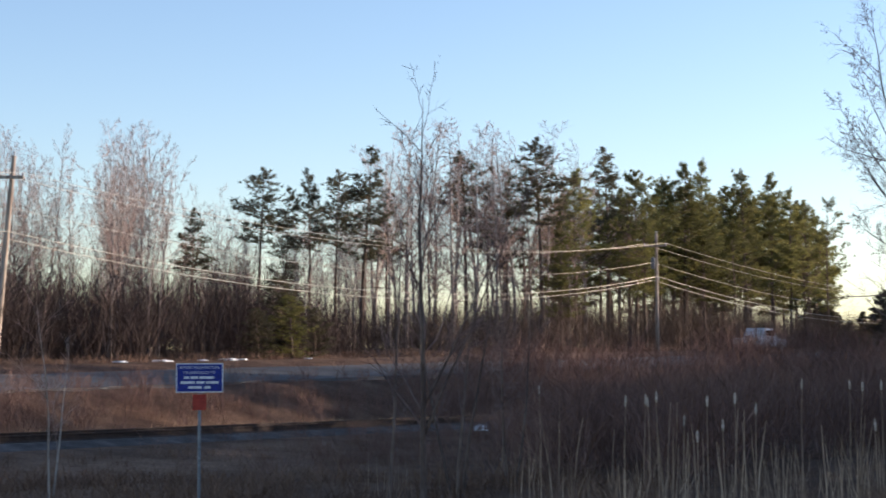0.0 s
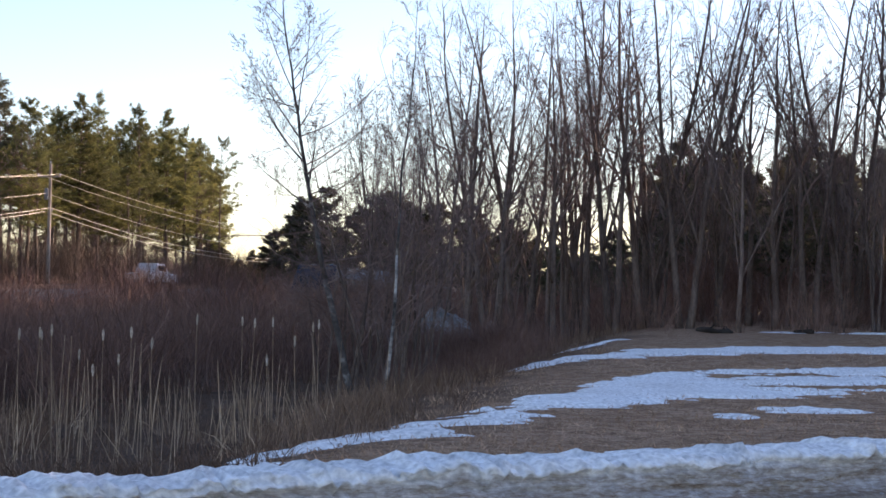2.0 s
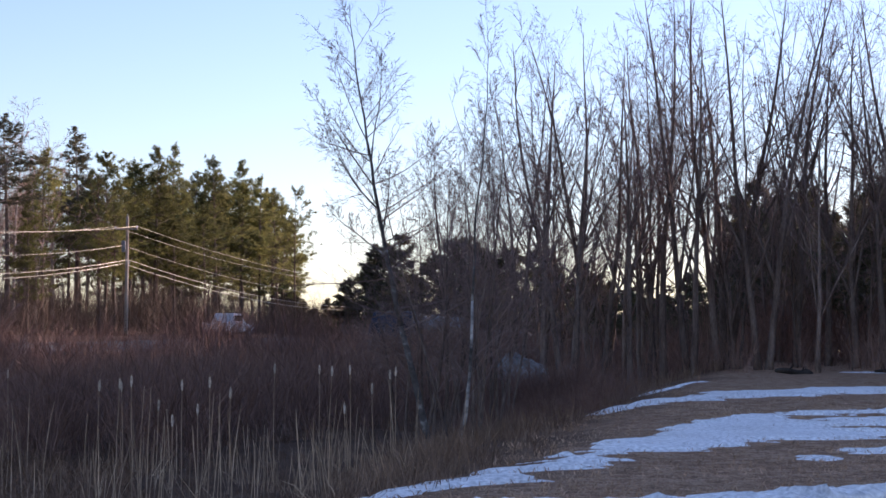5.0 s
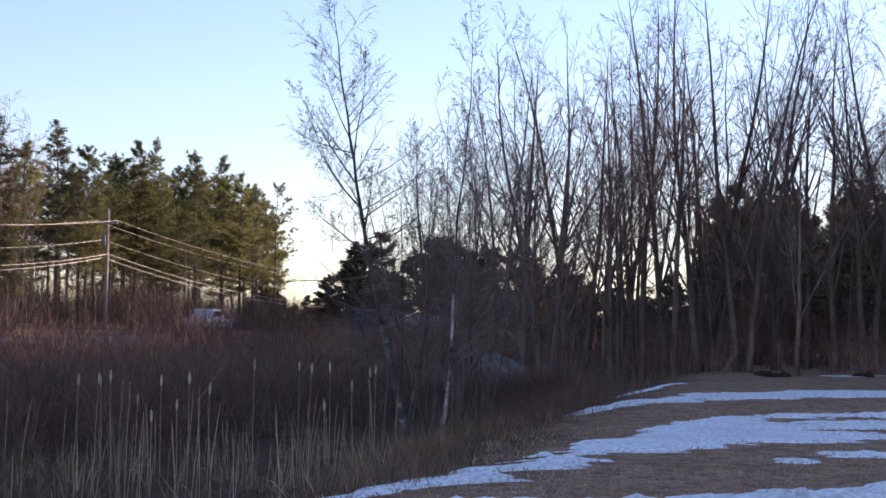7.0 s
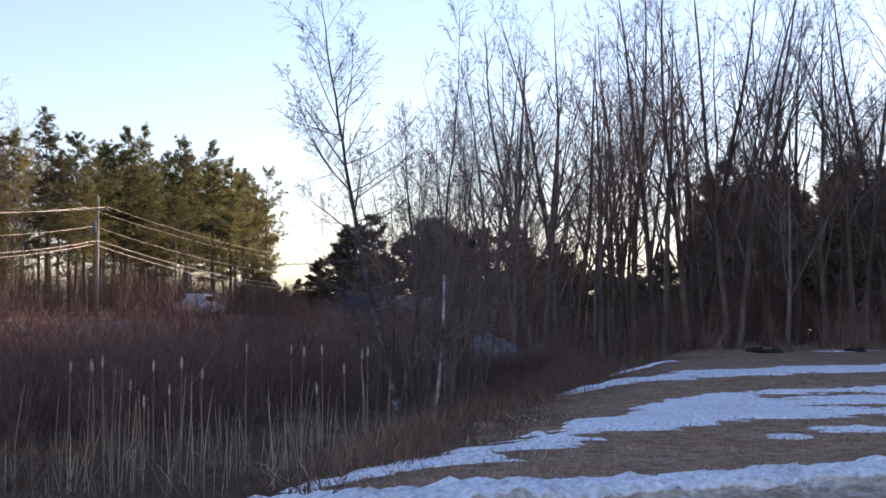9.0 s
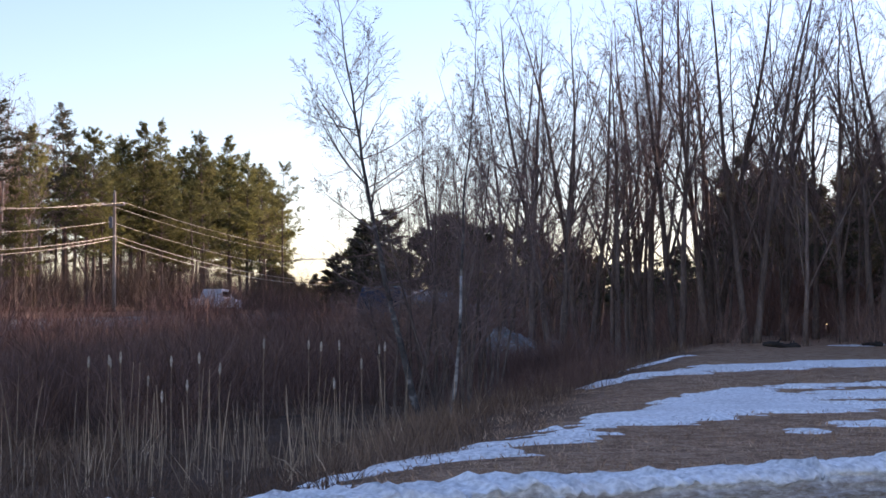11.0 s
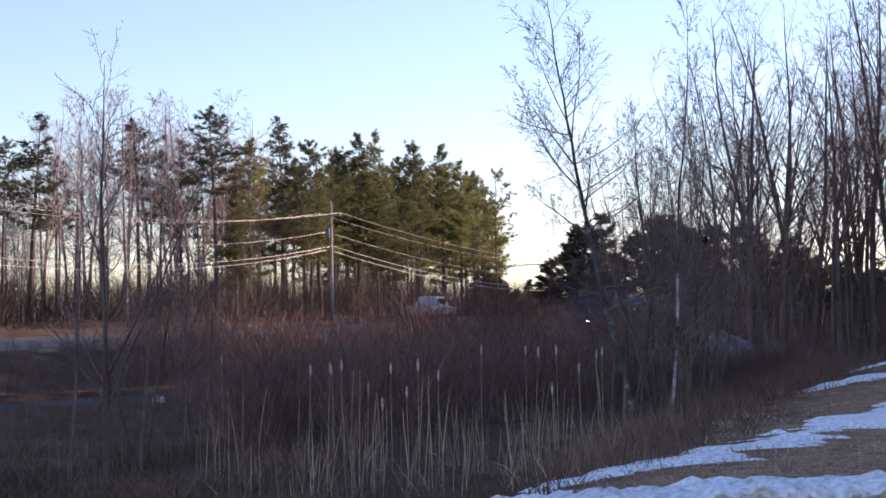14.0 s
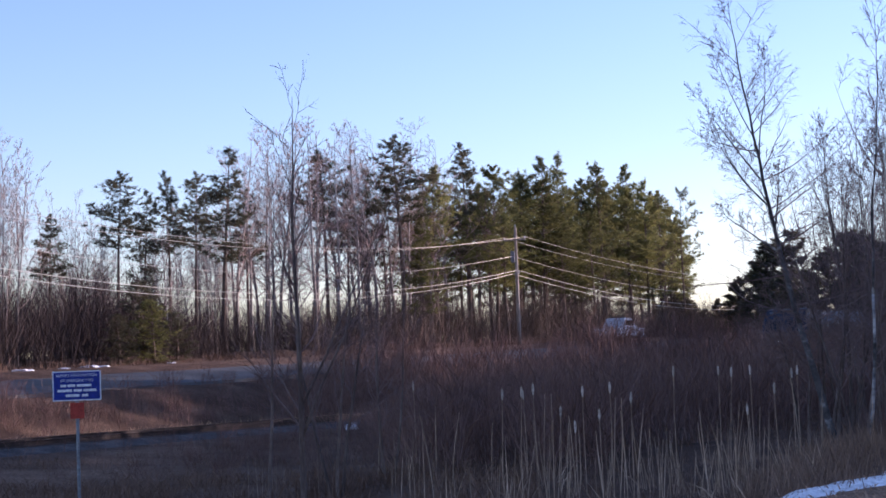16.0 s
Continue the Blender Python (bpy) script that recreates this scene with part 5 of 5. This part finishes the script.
        s.box((2.2, y - 0.02, 3.0), (2.95, y + 0.02, 3.6))
        part("side_window", s, GLASS_DARK, root)
        s = Soup()
        s.box((8.9, y - 0.02, 1.2), (11.4, y + 0.02, 3.3))
        part("baggage_door", s, DARK_STEEL, root, "dark roller door")
    s = Soup()
    s.box((1.0, -1.35, 0.85), (16.8, 1.35, 1.1), 0, 0.05)
    s.box((0.75, -1.3, 0.25), (1.05, 1.3, 1.1), 0, 0.05)
    part("underframe", s, DARK_STEEL, root)
    bogie(root, 4.2)
    bogie(root, 13.8)
    tagged(root, "grey and dark blue locomotive with lit headlights on the track", "locomotive", "train cars on the track")


def coach(a):
    root = new("railway_coach")
    on_rail(root, a)
    sec = []
    for i in range(19):
        t = math.pi * i / 18
        sec.append((-1.5 * math.cos(t) * (1 if i not in (0, 18) else 0.93), 2.25 + 1.6 * math.sin(t) ** 0.8))
    sec = [(-1.38, 1.0)] + sec + [(1.38, 1.0)]
    s = Soup()
    prism(s, sec[::-1], 0, 25.6)
    part("body", s, TRAIN_GREY, root, "ribbed silver body")
    s = Soup()
    prism(s, [(-0.95, 3.52), (-0.5, 3.82), (0, 3.89), (0.5, 3.82), (0.95, 3.52), (0.95, 3.4), (-0.95, 3.4)][::-1], 0.1, 25.5)
    part("roof", s, TRAIN_ROOF, root, "pale curved roof")
    for y in (-1.5, 1.5):
        for i in range(11):
            s = Soup()
            s.box((2.4 + i * 1.95, y - 0.03, 2.1), (3.7 + i * 1.95, y + 0.03, 2.62), 0, 0.02)
            part("window", s, GLASS_DARK, root)
    s = Soup()
    s.box((1, -1.2, 0.7), (24.6, 1.2, 1.0), 0, 0.05)
    part("underframe", s, DARK_STEEL, root)
    bogie(root, 4)
    bogie(root, 21.6)
    tagged(root, "silver railway coach with a pale curved roof", "railway coach", "train cars on the track")


FRONT = 33.4 + 68.5
control_car(FRONT)
for i in range(3):
    coach(FRONT + 17.9 + i * 26.4)


# ---- pickup on the far road ----
def pickup(a):
    x, y = plan(a, ROAD_C + 1.6)
    root = new("pickup_truck")
    z = float(road_z(a)) + 0.22
    root.matrix_basis = Matrix.Translation((x, y, z)) @ Matrix.Rotation(math.atan2(AY, AX), 4, "Z")
    paint = material("white_truck_paint", [(0.42, 0.43, 0.45), (0.5, 0.51, 0.53)], 1, 0.3, 0.02, 8)
    s = Soup()
    prism(s, [(-0.95, 0.5), (0.95, 0.5), (0.98, 0.95), (0.92, 1.08), (-0.92, 1.08), (-0.98, 0.95)], -2.75, 2.75)
    body = part("body", s, paint, root)
    s = Soup()
    s.v += [Vector(p) for p in ((1.35, -0.9, 1.08), (1.35, 0.9, 1.08), (-0.95, 0.9, 1.08), (-0.95, -0.9, 1.08), (0.65, -0.72, 1.78), (0.65, 0.72, 1.78), (-0.75, 0.72, 1.8), (-0.75, -0.72, 1.8))]
    s.f += [(0, 1, 5, 4), (1, 2, 6, 5), (2, 3, 7, 6), (3, 0, 4, 7), (4, 5, 6, 7), (3, 2, 1, 0)]
    s.s += [0] * 6
    part("cab", s, paint, root)
    s = Soup()
    s.v += [Vector(p) for p in ((1.3, -0.8, 1.16), (1.3, 0.8, 1.16), (0.76, 0.68, 1.72), (0.76, -0.68, 1.72), (1.33, -0.8, 1.17), (1.33, 0.8, 1.17), (0.79, 0.68, 1.73), (0.79, -0.68, 1.73))]
    s.f += [(3, 2, 1, 0), (4, 5, 6, 7), (0, 1, 5, 4), (1, 2, 6, 5), (2, 3, 7, 6), (3, 0, 4, 7)]
    s.s += [0] * 6
    part("windscreen", s, GLASS_DARK, root)
    for sx in (-1, 1):
        s = Soup()
        s.box((-0.75, sx * 0.83 - 0.03, 1.2), (0.75, sx * 0.83 + 0.03, 1.62), 0, 0.02)
        part("side_window", s, GLASS_DARK, root)
        s = Soup()
        s.tube([Vector((2.74, sx * 0.7, 0.82)), Vector((2.8, sx * 0.7, 0.82))], [0.12, 0.1], 12)
        part("headlight", s, CERAMIC, root)
        for wx in (-1.7, 1.75):
            s = Soup()
            s.tube([Vector((wx, sx * 0.84 - 0.12, 0.37)), Vector((wx, sx * 0.84 + 0.12, 0.37))], [0.37, 0.37], 18)
            w = part("wheel", s, DARK_STEEL, root)
            s = Soup()
            s.tube([Vector((wx, sx * 0.97 - 0.01, 0.37)), Vector((wx, sx * 0.97 + 0.01, 0.37))], [0.2, 0.2], 12)
            part("rim", s, STEEL, w)
    for x0 in (2.7, -2.86):
        s = Soup()
        s.box((x0, -0.95, 0.42), (x0 + 0.16, 0.95, 0.62), 0, 0.03)
        part("bumper", s, STEEL, root)
    tagged(root, "white pickup truck on the far road", "pickup truck")


pickup(116.3)
